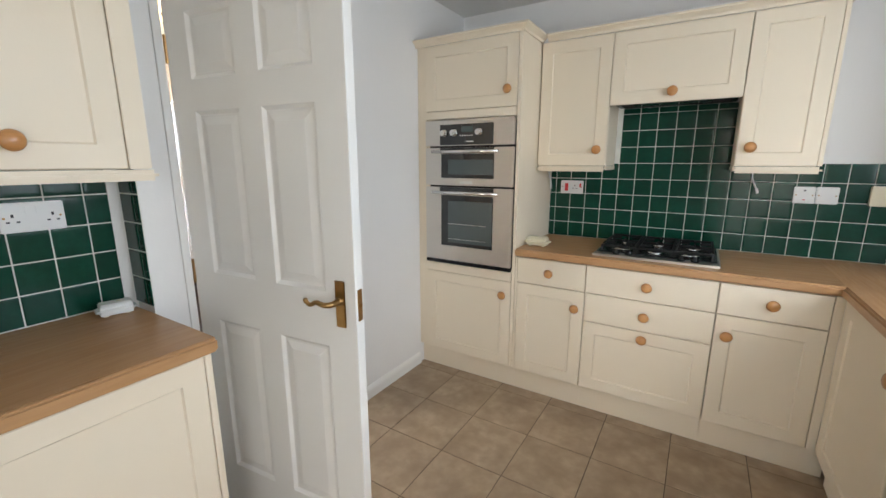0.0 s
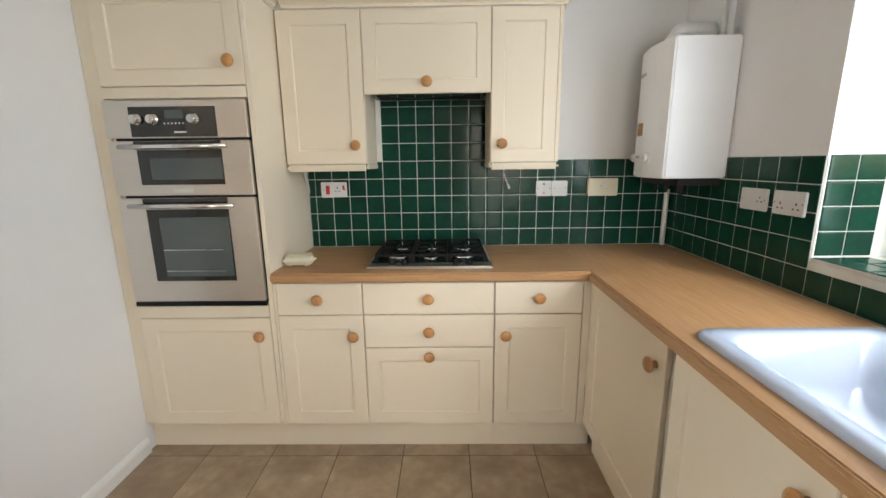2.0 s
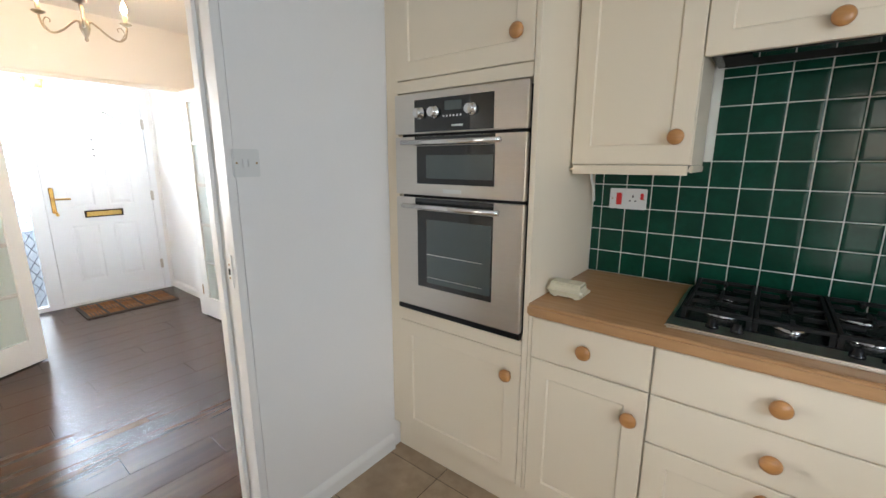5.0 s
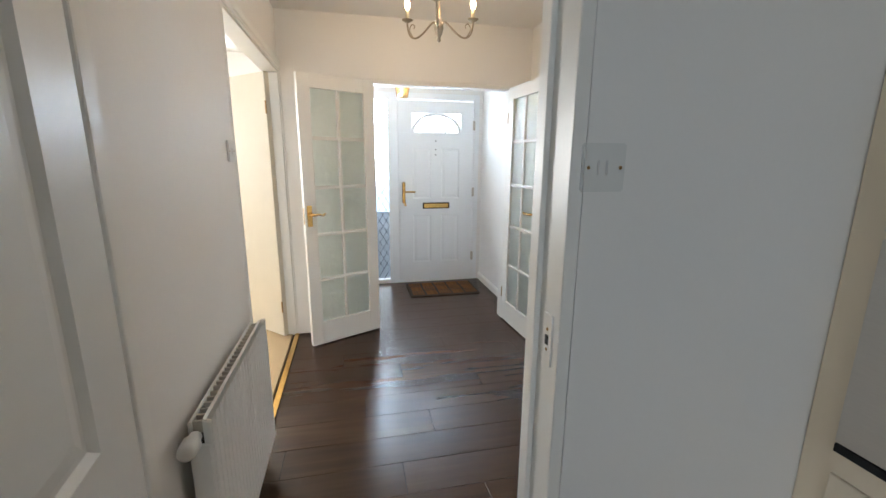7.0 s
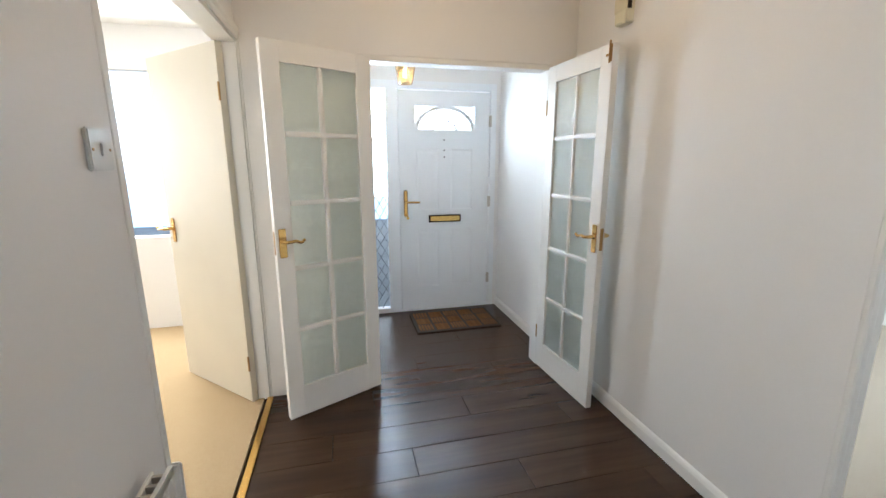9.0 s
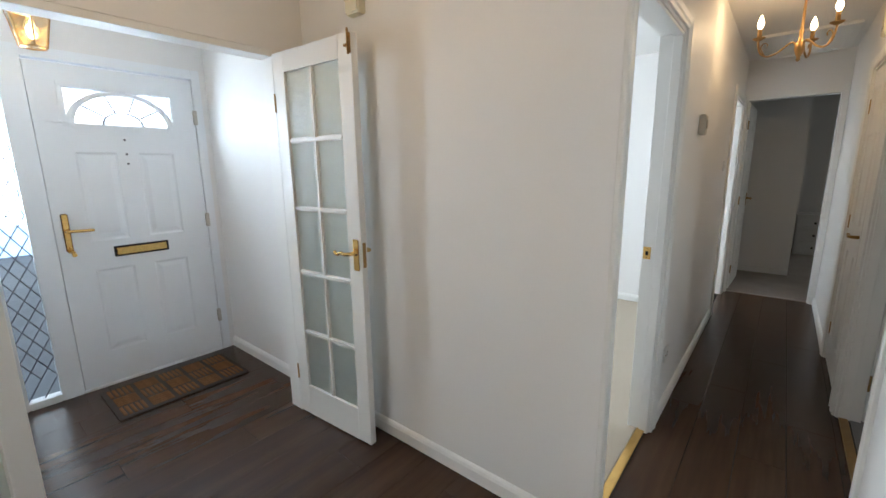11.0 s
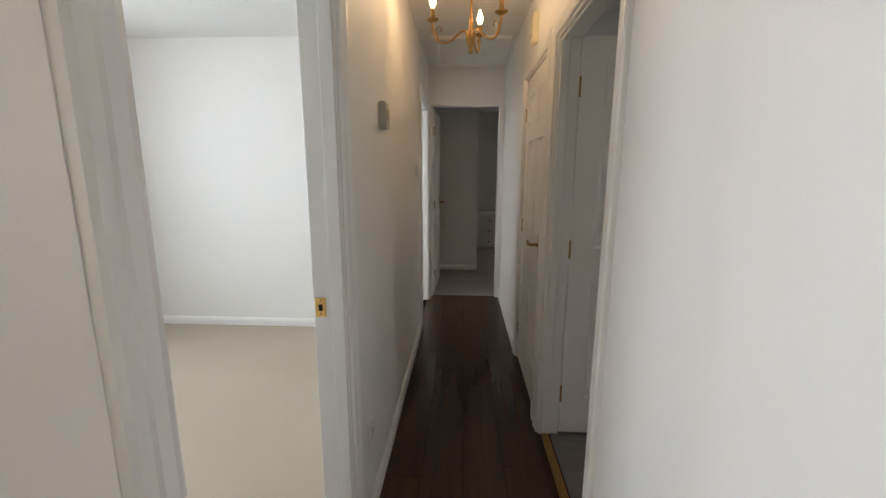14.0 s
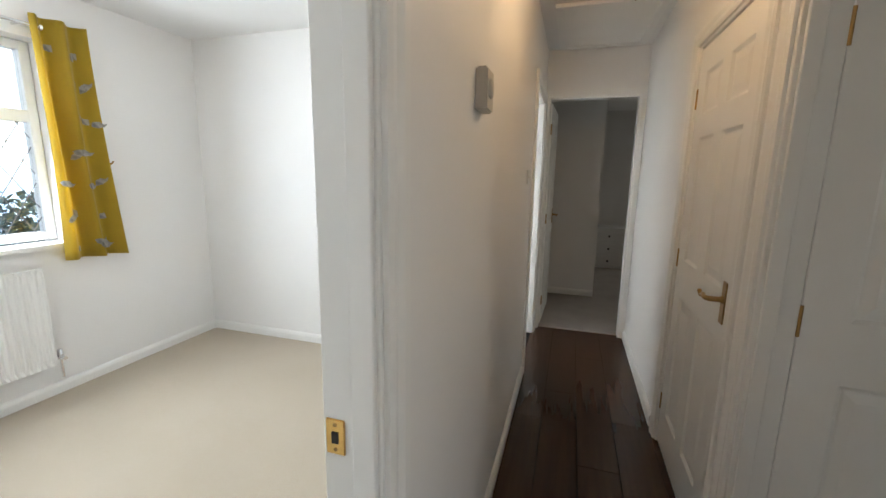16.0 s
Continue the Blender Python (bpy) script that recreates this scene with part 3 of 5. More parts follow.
# ---------------------------------------------------------------- glazed double doors
def glazed_leaf(name, m, w, h, label, handle_left, extra=False):
    """Ten-pane leaf; local x from the hinge to the free edge, front to -y."""
    ob = thing(name, m, label, "glazed door", "glazed double doors", kind="structure")
    st, top, bot, bar = 0.088, 0.095, 0.175, 0.026
    pw = (w - 2 * st - bar) / 2
    ph = (h - top - bot - 4 * bar) / 5
    holes = [(st + i * (pw + bar), bot + j * (ph + bar), st + i * (pw + bar) + pw, bot + j * (ph + bar) + ph) for i in range(2) for j in range(5)]
    bm = bmesh.new()
    xs = sorted({0, w, *[q[0] for q in holes], *[q[2] for q in holes]})
    zs = sorted({0, h, *[q[1] for q in holes], *[q[3] for q in holes]})
    box(0, 0, 0, st, 0.036, h, 0.002, 1, bm)
    box(w - st, 0, 0, w, 0.036, h, 0.002, 1, bm)
    box(st, 0.0005, 0, w - st, 0.0355, bot, bm=bm)
    box(st, 0.0005, h - top, w - st, 0.0355, h, bm=bm)
    part("stiles_and_rails", bm, GLOSS, ob)
    for j in range(4):
        z = bot + (j + 1) * ph + j * bar
        part("glazing_bar", box(st, 0.003, z, w - st, 0.033, z + bar, 0.005), GLOSS, ob)
    part("glazing_bar", box(st + pw, 0.0025, bot, st + pw + bar, 0.0335, h - top, 0.005), GLOSS, ob)
    pane_me = mesh("pane", box(0, 0.015, 0, pw, 0.020, ph), FROST)
    for q in holes:
        p = part("pane", pane_me, None, ob, "obscured patterned glass", pose(q[0], 0, q[1]))
        p.visible_shadow = False
    fx = w - 0.034
    lever(ob, None, pose(fx, 0, 0.99), BRASS, -1)
    lever(ob, None, pose(fx, 0.036, 0.99, 0, 0, 180), BRASS, 1)
    part("latch", box(w - 0.002, 0.008, 0.93, w + 0.0015, 0.028, 1.05, 0.001), AGED, ob, "brass latch plate")
    if extra:
        b = tube([(w - 0.012, -0.008, h - 0.09), (w - 0.012, -0.008, h + 0.012)], 0.005, 8)
        box(w - 0.022, -0.006, h - 0.085, w - 0.002, 0, h - 0.005, 0.001, bm=b)
        box(w - 0.03, -0.016, h - 0.06, w - 0.008, -0.006, h - 0.05, bm=b)
        part("bolt", b, AGED, ob, "bronze barrel bolt")
    for z in (0.2, h - 0.28):
        hinge(ob, z, pose(0, 0.0, 0))
    return ob


glazed_leaf("glazed_door", pose(-3.336, 0.217, 0.010, 0, 0, 3.4), 0.580, 1.955, "white ten-pane glazed door with obscured glass, folded open", False, True)
glazed_leaf("glazed_door", pose(-3.338, -0.884, 0.010, 0, 0, -63.4), 0.580, 1.955, "white ten-pane glazed door with obscured glass, standing open", True)


# ---------------------------------------------------------------- front door and sidelight
fd = thing("front_door", pose(FX - 0.004, -0.546, 0.018, 0, 0, 90), "white panelled front door with fan window and letterbox", "front door", kind="structure")
W, H = 0.846, 2.0
# local: x 0 is the lock side, front faces the porch; the fan window cuts through
fan_c, fan_z, fan_r = 0.425, 1.675, 0.262
rect = (0.425 - 0.275, 1.668, 0.425 + 0.275, 1.872)
lower = [(0.155, 0.215, 0.365, 0.765), (0.475, 0.215, 0.685, 0.765), (0.155, 0.95, 0.365, 1.50), (0.475, 0.95, 0.685, 1.50)]
lo_bm = slab(W, rect[1], 0.05, lower, 0.006, 0.012, 0.005)
part("leaf", lo_bm, DOORWHITE, fd)
bm = box(0, 0, rect[1], rect[0], 0.05, H)
box(rect[2], 0, rect[1], W, 0.05, H, bm=bm)
box(rect[0], 0, rect[3], rect[2], 0.05, H, bm=bm)
part("leaf_top", bm, DOORWHITE, fd)
g = part("fan_pane", box(rect[0], 0.022, rect[1], rect[2], 0.027, rect[3]), CLEAR, fd)
g.visible_shadow = False


def arc_bar(r, a0, a1, wid, n=20, depth=0.012):
    b = bmesh.new()
    rows = []
    for i in range(n + 1):
        a = math.radians(a0 + (a1 - a0) * i / n)
        rows.append([b.verts.new((fan_c + q * math.cos(a), y, rect[1] + q * 0.74 * math.sin(a))) for q, y in ((r - wid, 0), (r, -0.004), (r + wid, 0), (r + wid, depth + 0.01), (r - wid, depth + 0.01))])
    for a, c in zip(rows, rows[1:]):
        for k in range(5):
            b.faces.new((a[k], a[(k + 1) % 5], c[(k + 1) % 5], c[k]))
    bmesh.ops.recalc_face_normals(b, faces=b.faces[:])
    return b


part("fan_arch", arc_bar(0.262, 0, 180, 0.019), DOORWHITE, fd)
part("fan_bar", arc_bar(0.105, 0, 180, 0.007), BACKLIT_BAR, fd)
for a in (36, 72, 108, 144):
    ca, sa = math.cos(math.radians(a)), 0.74 * math.sin(math.radians(a))
    part("fan_bar", tube([(fan_c + 0.105 * ca, 0.012, rect[1] + 0.105 * sa), (fan_c + 0.255 * ca, 0.012, rect[1] + 0.255 * sa)], 0.007, 6), BACKLIT_BAR, fd)
bm = bmesh.new()
for q in ((rect[0] - 0.03, rect[1] - 0.03, rect[2] + 0.03, rect[1]), (rect[0] - 0.03, rect[3], rect[2] + 0.03, rect[3] + 0.03), (rect[0] - 0.03, rect[1], rect[0], rect[3]), (rect[2], rect[1], rect[2] + 0.03, rect[3])):
    box(q[0], -0.008, q[1], q[2], 0.001, q[3], 0.004, bm=bm)
part("fan_surround", bm, DOORWHITE, fd)
lb = part("letterbox", box(0.265, -0.008, 0.835, 0.575, 0.0, 0.905, 0.003), DARK, fd, "dark letterbox frame")
part("flap", box(0.277, -0.013, 0.845, 0.563, -0.006, 0.895, 0.004), BRASS, lb, "brass letterbox flap")
hp = part("handle_plate", box(0.036, -0.010, 0.90, 0.071, 0.0, 1.135, 0.006), BRASS, fd, "brass handle backplate")
part("lever", tube(smooth_path([(0.054, -0.008, 1.03), (0.054, -0.05, 1.03), (0.085, -0.056, 1.03), (0.175, -0.056, 1.028)], 5), 0.009, 10), BRASS, hp, smooth=True)
kb = tube([(0.054, -0.01, 0.925), (0.054, -0.045, 0.925)], 0.004, 8)
join(kb, lathe([(0, -0.003), (0.017, -0.003), (0.017, 0.003), (0, 0.003)], 14), pose(0.054, -0.05, 0.905, 0, 20, 90))
join(kb, lathe([(0, -0.003), (0.014, -0.003), (0.014, 0.003), (0, 0.003)], 14), pose(0.066, -0.03, 0.885, 70, 0, 30))
part("keys", kb, BRASS, hp, "brass key hanging in lock")
for z in (1.43, 1.49, 1.58):
    part("stud", lathe([(0, 0), (0.007, 0), (0.005, 0.004), (0, 0.004)], 10, m=pose(0.415, 0, z, 90)), INK, fd)
for z in (0.22, 0.97, 1.70):
    part("hinge", box(0.836, -0.022, z, 0.860, 0.0, z + 0.10, 0.004), GREYPLASTIC, fd, "grey hinge")

bm = bmesh.new()
for q in ((-0.862, 0.0, -0.803, 2.09), (-0.655, 0.0, -0.550, 2.09), (0.305, 0.0, 0.362, 2.09), (-0.550, 2.030, 0.305, 2.09), (-0.803, 2.02, -0.655, 2.09), (-0.803, 0.0, -0.655, 0.045), (-0.550, 0.0, 0.305, 0.016)):
    box(FX - 0.07, q[0], q[1], FX + 0.006, q[2], q[3], 0.004, bm=bm)
fr = strip("door_frame_front", bm, UPVC, "white front door frame with sidelight", "door frame")
sl = thing("window_1", pose(FX, 0, 0), "narrow leaded sidelight window beside the front door", "window", kind="structure")
g = part("pane", box(-0.036, -0.803, 0.045, -0.030, -0.655, 2.02), CLEAR, sl)
g.visible_shadow = False
DW, DH = 0.074, 0.124
for k in range(-3, 36):
    for s in (1, -1):
        z0 = 0.045 + k * DH
        pts = []
        for i in range(3):
            pts.append((-0.026, -0.803 + i * DW, z0 + (i * DH * s / 1.0) * 1.0))
        lo = [p for p in pts if 0.045 <= p[2] <= 2.02]
        if len(lo) > 1:
            part("lead_bar", tube([lo[0], lo[-1]], 0.0035, 5), LEAD, sl)


# door mat
dm = thing("door_mat", pose(-4.27, -0.125, 0.006), "brown coir and rubber door mat with basket pattern", "door mat")
part("backing", box(-0.225, -0.37, -0.004, 0.225, 0.37, 0.006, 0.003), RUBBER, dm)
tuft_x = mesh("tuft", box(-0.008, -0.058, 0.006, 0.008, 0.058, 0.013, 0.002, 1), COIR)
tuft_y = mesh("tuft", box(-0.058, -0.008, 0.006, 0.058, 0.008, 0.013, 0.002, 1), COIR)
for i in range(3):
    for j in range(5):
        for k in range(5):
            c = (-0.142 + i * 0.142, -0.284 + j * 0.142)
            o = (k - 2) * 0.026
            if (i + j) % 2:
                part("tuft", tuft_x, None, dm, m=pose(c[0] + o, c[1], 0))
            else:
                part("tuft", tuft_y, None, dm, m=pose(c[0], c[1] + o, 0))


# ---------------------------------------------------------------- radiators
def radiator(name, m, w, h, label, fins=True):
    """Local: back to the wall at y=0, front to +y, x 0..w."""
    ob = thing(name, m, label, "radiator")
    n = int(w / 0.034)
    bm = bmesh.new()
    cols = []
    for i in range(n * 4 + 1):
        x = 0.012 + (w - 0.024) * i / (n * 4)
        y = 0.088 + (0.0 if i % 4 in (0, 1) else -0.010)
        cols.append([bm.verts.new((x, 0.088, 0.0)), bm.verts.new((x, y, 0.03)), bm.verts.new((x, y, h - 0.03)), bm.verts.new((x, 0.088, h))])
    for a, b in zip(cols, cols[1:]):
        for k in range(3):
            bm.faces.new((a[k], b[k], b[k + 1], a[k + 1]))
    box(0, 0.066, 0, 0.012, 0.090, h, 0.004, 2, bm)
    box(w - 0.012, 0.066, 0, w, 0.090, h, 0.004, 2, bm)
    box(0.012, 0.064, 0.0, w - 0.012, 0.074, h - 0.002, bm=bm)
    part("front_panel", bm, RADIATOR, ob)
    part("back_panel", box(0.01, 0.026, 0.01, w - 0.01, 0.036, h - 0.01, 0.003), RADIATOR, ob)
    fm = mesh("fin", box(-0.004, 0.037, 0.03, 0.004, 0.063, h - 0.010), GREYPLASTIC)
    # near-black filler paints the shade between the two panels
    part("convector", box(0.014, 0.0365, 0.02, w - 0.014, 0.0635, h - 0.045), DARK, ob, "dark block standing in for shade between the panels")
    for i in range(int(w / 0.03)):
        part("fin", fm, None, ob, m=pose(0.03 + i * 0.03, 0, 0))
    for x in (0.1, w - 0.1):
        part("bracket", box(x - 0.015, 0.0, 0.05, x + 0.015, 0.027, h - 0.06), GREYPLASTIC, ob)
    return ob


r1 = radiator("radiator", pose(-1.85, HS, 0.13), 0.74, 0.585, "white panel radiator on the hall wall, fins visible")
# valve at its kitchen end: the thermostat head is near the top
bm = lathe([(0, 0), (0.016, 0), (0.018, 0.02), (0.024, 0.03), (0.024, 0.06), (0.02, 0.075), (0, 0.075)], 16, m=pose(0.745, 0.05, 0.545, 0, 90))
part("valve", bm, PLASTIC, r1, "white thermostatic valve head", smooth=True)
part("end_cover", box(0.741, 0.03, 0.02, 0.75, 0.085, 0.52, 0.003), RADIATOR, r1)
r2 = radiator("radiator", pose(BX, 2.25, 0.22, 0, 0, -90), 1.05, 0.60, "white panel radiator below the bedroom window")
bm = tube([(-0.035, 0.05, -0.10), (-0.035, 0.05, 0.05)], 0.008, 8)
lathe([(0, 0), (0.015, 0.0), (0.017, 0.02), (0.012, 0.05), (0, 0.05)], 12, bm, pose(-0.035, 0.05, 0.03))
tube([(-0.035, 0.05, 0.03), (0.0, 0.05, 0.03)], 0.01, 8, bm)
tube([(-0.035, 0.05, 0.03), (-0.035, 0.095, 0.03)], 0.013, 8, bm)
part("valve", bm, CHROME, r2, "chrome radiator valve")


# ---------------------------------------------------------------- wall plates
def plate(name, m, w, h, label, rockers=(), sockets=(), category="switch", mat=PLASTIC, depth=0.010, screws=True, neon=()):
    """Local: on the wall at y=0, facing -y."""
    ob = thing(name, m, label, category)
    part("faceplate", box(-w / 2, -depth, -h / 2, w / 2, 0, h / 2, 0.003), mat, ob)
    for x, z, rw, rh, rm in rockers:
        part("rocker", box(x - rw / 2, -depth - 0.004, z - rh / 2, x + rw / 2, -depth + 0.001, z + rh / 2, 0.0015), rm, ob)
    for x, z in sockets:
        b = box(x - 0.003, -depth - 0.0006, z + 0.006, x + 0.003, -depth + 0.001, z + 0.016)
        for s in (-1, 1):
            box(x + s * 0.011 - 0.004, -depth - 0.0006, z - 0.010, x + s * 0.011 + 0.004, -depth + 0.001, z - 0.005, bm=b)
        part("pin_holes", b, INK, ob)
    if screws:
        for s in (-1, 1):
            part("screw", lathe([(0, 0), (0.0035, 0), (0.003, 0.001), (0, 0.001)], 8, m=pose(s * (w / 2 - 0.011), -depth, 0, 90)), AGED, ob)
    return ob


plate("light_switch", pose(KL, -0.612, 1.39, 0, 0, 90), 0.086, 0.086, "white double light switch on the kitchen wall", [(-0.008, 0, 0.014, 0.026, PLASTIC), (0.009, 0, 0.014, 0.026, PLASTIC)])
plate("light_switch", pose(-1.90, HS, 1.43, 0, 0, 180), 0.086, 0.086, "white light switch on the hall wall", [(0.0, 0, 0.012, 0.026, PLASTIC)])
plate("light_switch", pose(CL, 3.25, 1.385, 0, 0, 90), 0.086, 0.086, "white light switch on the corridor wall", [(0.0, 0, 0.012, 0.026, PLASTIC)])
plate("wall_socket", pose(CL, 1.50, 0.36, 0, 0, 90), 0.086, 0.086, "white single wall socket low on the corridor wall", [], [(0, 0)], "socket")
# kitchen
yt = KN - 0.008
plate("cooker_switch", pose(0.147, yt, 1.243), 0.147, 0.086, "white cooker switch with red rocker and socket", [(-0.034, 0.0, 0.022, 0.05, RED), (0.056, 0.012, 0.012, 0.026, RED)], [(0.02, 0)], "socket")
plate("switch_panel", pose(1.340, yt, 1.238), 0.088, 0.086, "white fused switch with small red lamp", [(0.0, 0.024, 0.010, 0.008, INK), (0.0, -0.024, 0.012, 0.005, RED), (0.012, 0, 0.02, 0.018, PLASTIC)])
plate("switch_panel", pose(1.430, yt, 1.238), 0.088, 0.086, "white switch plate beside another on green tiles", [(-0.018, 0.0, 0.012, 0.024, PLASTIC), (0.02, 0, 0.014, 0.014, PLASTIC)])
plate("heating_controller", pose(1.667, yt, 1.243), 0.165, 0.096, "cream plastic heating timer on green tiles", [(0.0, 0.008, 0.046, 0.014, PLASTIC), (-0.012, 0.008, 0.008, 0.008, INK), (-0.055, 0.008, 0.02, 0.018, CREAMPLASTIC), (0.055, 0.008, 0.02, 0.018, CREAMPLASTIC), (0, -0.03, 0.13, 0.01, CREAMPLASTIC)], (), "timer", CREAMPLASTIC, 0.03, False)
xt = KR - 0.008
for yy in (-0.075, -0.252):
    plate("double_socket", pose(xt, yy, 1.228, 0, 0, -90), 0.148, 0.088, "white double wall socket on green tiles", [(-0.036, 0.022, 0.01, 0.02, PLASTIC), (0.036, 0.022, 0.01, 0.02, PLASTIC)], [(-0.036, -0.012), (0.036, -0.012)] if yy < -0.2 else [(0.036, 0.0)], "socket")
plate("double_socket", pose(-0.822, -1.835, 1.245, 0, 0, 90), 0.148, 0.088, "white double wall socket on green tiles", [(-0.012, 0.022, 0.01, 0.02, PLASTIC), (0.012, 0.022, 0.01, 0.02, PLASTIC)], [(-0.045, -0.005), (0.045, -0.005)], "socket")

# door bell box, thermostat, smoke detector box
ob = thing("door_chime", pose(-2.865, HN, 2.155), "cream plastic door chime box high on the wall", "door chime")
part("case", box(-0.045, -0.05, -0.075, 0.045, 0, 0.14, 0.006), CREAMPLASTIC, ob)
part("cover", box(-0.047, -0.054, -0.02, 0.047, -0.001, 0.055, 0.005), CREAMPLASTIC, ob)
part("slot", box(0.0465, -0.045, -0.012, 0.0485, -0.022, 0.048), DARK, ob, "dark slot")
ob = thing("thermostat", pose(CL, 1.87, 1.618, 0, 0, 90), "beige plastic room thermostat on the corridor wall", "thermostat")
part("case", box(-0.045, -0.032, -0.055, 0.045, 0, 0.055, 0.005), GREYPLASTIC, ob)
part("dial", lathe([(0, 0), (0.026, 0), (0.024, 0.006), (0, 0.007)], 24, m=pose(-0.002, -0.032, 0.004, 90)), GREYPLASTIC, ob, "round beige dial", smooth=True)
ob = thing("wall_sounder", pose(CR, 2.63, 2.19, 0, 0, -90), "cream plastic box above the cupboard door", "chime box")
part("case", box(-0.05, -0.035, -0.08, 0.05, 0, 0.08, 0.006), CREAMPLASTIC, ob)
part("grille", box(-0.03, -0.038, -0.05, 0.03, -0.034, -0.03, 0.001), GREYPLASTIC, ob)


# ---------------------------------------------------------------- chandeliers and lamps
def chandelier(name, x, y, tip, m_arm, label, turn=0.0, lit=1.0, reach=0.195):
    """A three-arm candle pendant; tip is the height of its lowest finial."""
    ob = thing(name, pose(x, y, tip, 0, 0, turn), label, "chandelier")
    top = CEIL - tip
    part("ceiling_rose", lathe([(0, top), (0.055, top), (0.055, top - 0.008), (0.035, top - 0.022), (0.012, top - 0.03), (0, top - 0.03)], 24), m_arm, ob, smooth=True)
    bm = lathe([(0, 0), (0.006, 0.003), (0.011, 0.012), (0.008, 0.024), (0.018, 0.045), (0.025, 0.07), (0.022, 0.095), (0.012, 0.115), (0.009, 0.14), (0.012, 0.16), (0.007, 0.18), (0.006, top - 0.075), (0.010, top - 0.065), (0.010, top - 0.05), (0.006, top - 0.03), (0, top - 0.03)], 16)
    part("stem", bm, m_arm, ob, smooth=True)
    for k in range(3):
        a = math.radians(120 * k)
        c, s = math.cos(a), math.sin(a)
        curl = smooth_path([(0.008, 0, top - 0.06), (0.035, 0, top - 0.035), (0.05, 0, top - 0.06), (0.035, 0, top - 0.075)], 5)
        part("scroll", tube([(p.x * c, p.x * s, p.z) for p in curl], 0.0028, 6), m_arm, ob)
        path = smooth_path([(0.012, 0, 0.075), (0.03, 0, 0.105), (0.055, 0, 0.098), (reach * 0.52, 0, 0.058), (reach * 0.75, 0, 0.043), (reach * 0.93, 0, 0.066), (reach, 0, 0.115), (reach, 0, 0.135)], 6)
        arm = part("arm", tube([(p.x * c, p.x * s, p.z) for p in path], 0.0055, 8), m_arm, ob, smooth=True)
        curl2 = smooth_path([(reach * 0.80, 0, 0.044), (reach * 0.93, 0, 0.09), (reach * 0.86, 0, 0.118), (reach * 0.77, 0, 0.108), (reach * 0.79, 0, 0.093)], 5)
        part("scroll", tube([(p.x * c, p.x * s, p.z) for p in curl2], 0.003, 6), m_arm, arm)
        mm = pose(reach * c, reach * s, 0)
        part("drip_pan", lathe([(0, 0.132), (0.012, 0.134), (0.03, 0.144), (0.032, 0.148), (0.014, 0.146), (0, 0.146)], 16, m=mm), m_arm, arm, smooth=True)
        part("candle", lathe([(0, 0.146), (0.011, 0.146), (0.011, 0.195), (0.008, 0.197), (0, 0.197)], 14, m=mm), AGED if m_arm is AGED else CREAMPLASTIC, arm, smooth=True)
        part("bulb", lathe([(0, 0.197), (0.007, 0.199), (0.015, 0.215), (0.016, 0.228), (0.010, 0.25), (0.003, 0.27), (0, 0.272)], 14, m=mm), BULB, arm, "lit candle bulb", smooth=True)
        ob_m = pose(x, y, tip, 0, 0, turn) @ mm
        p = ob_m @ Vector((0, 0, 0.235))
        for q in arm.children:
            if q.name.startswith("bulb"):
                q.visible_shadow = False
        bulb_light(p, 1.9 * lit)
    return ob


chandelier("chandelier", -1.30, 2.27, 1.965, AGED, "brass three-arm chandelier with lit candle bulbs", 75)
chandelier("chandelier", -2.42, -0.555, 2.03, PEWTER, "antique silver three-arm chandelier with lit candle bulbs", 105, 0.95, 0.215)

ob = thing("lantern", pose(-3.98, -0.57, 1.955), "small amber glass lantern lamp on porch ceiling", "lantern")
top = CEIL - 1.955
n6 = 6
rb, rt, hh = 0.052, 0.082, 0.15
for k in range(n6):
    a0, a1 = 2 * math.pi * k / n6, 2 * math.pi * (k + 1) / n6
    bm = bmesh.new()
    q = [(rb * math.cos(a0), rb * math.sin(a0), 0), (rb * math.cos(a1), rb * math.sin(a1), 0), (rt * math.cos(a1), rt * math.sin(a1), hh), (rt * math.cos(a0), rt * math.sin(a0), hh)]
    f = bm.faces.new([bm.verts.new(v) for v in q])
    bmesh.ops.solidify(bm, geom=[f], thickness=0.003)
    p = part("pane", bm, AMBER, ob, "amber glass")
    p.visible_shadow = False
    part("frame_bar", tube([q[0], q[3]], 0.003, 6), AGED, ob)
    part("frame_bar", tube([q[0], q[1]], 0.003, 6), AGED, ob)
    part("frame_bar", tube([q[3], q[2]], 0.003, 6), AGED, ob)
part("cap", lathe([(0, hh + 0.05), (0.02, hh + 0.05), (0.086, hh), (0.082, hh - 0.004), (0, hh - 0.004)], 6), AGED, ob)
part("stem", tube([(0, 0, hh + 0.04), (0, 0, top)], 0.006, 8), AGED, ob)
part("bulb", lathe([(0, 0.03), (0.02, 0.04), (0.028, 0.065), (0.02, 0.095), (0.012, 0.12), (0, 0.145)], 16), LAMPGLOW, ob, "lit bulb", smooth=True).visible_shadow = False
bulb_light((-3.98, -0.57, 2.03), 2.2, (1, 0.7, 0.4), 0.03)

ob = thing("ceiling_lamp", pose(-3.05, 1.95, CEIL), "small lit ceiling lamp in the bedroom", "ceiling lamp")
part("rose", lathe([(0, 0), (0.05, 0), (0.045, -0.02), (0.02, -0.03), (0, -0.03)], 20), PLASTIC, ob)
part("bulb", lathe([(0, -0.03), (0.02, -0.04), (0.03, -0.07), (0.02, -0.10), (0, -0.11)], 16), LAMPGLOW, ob, "lit bulb", smooth=True).visible_shadow = False
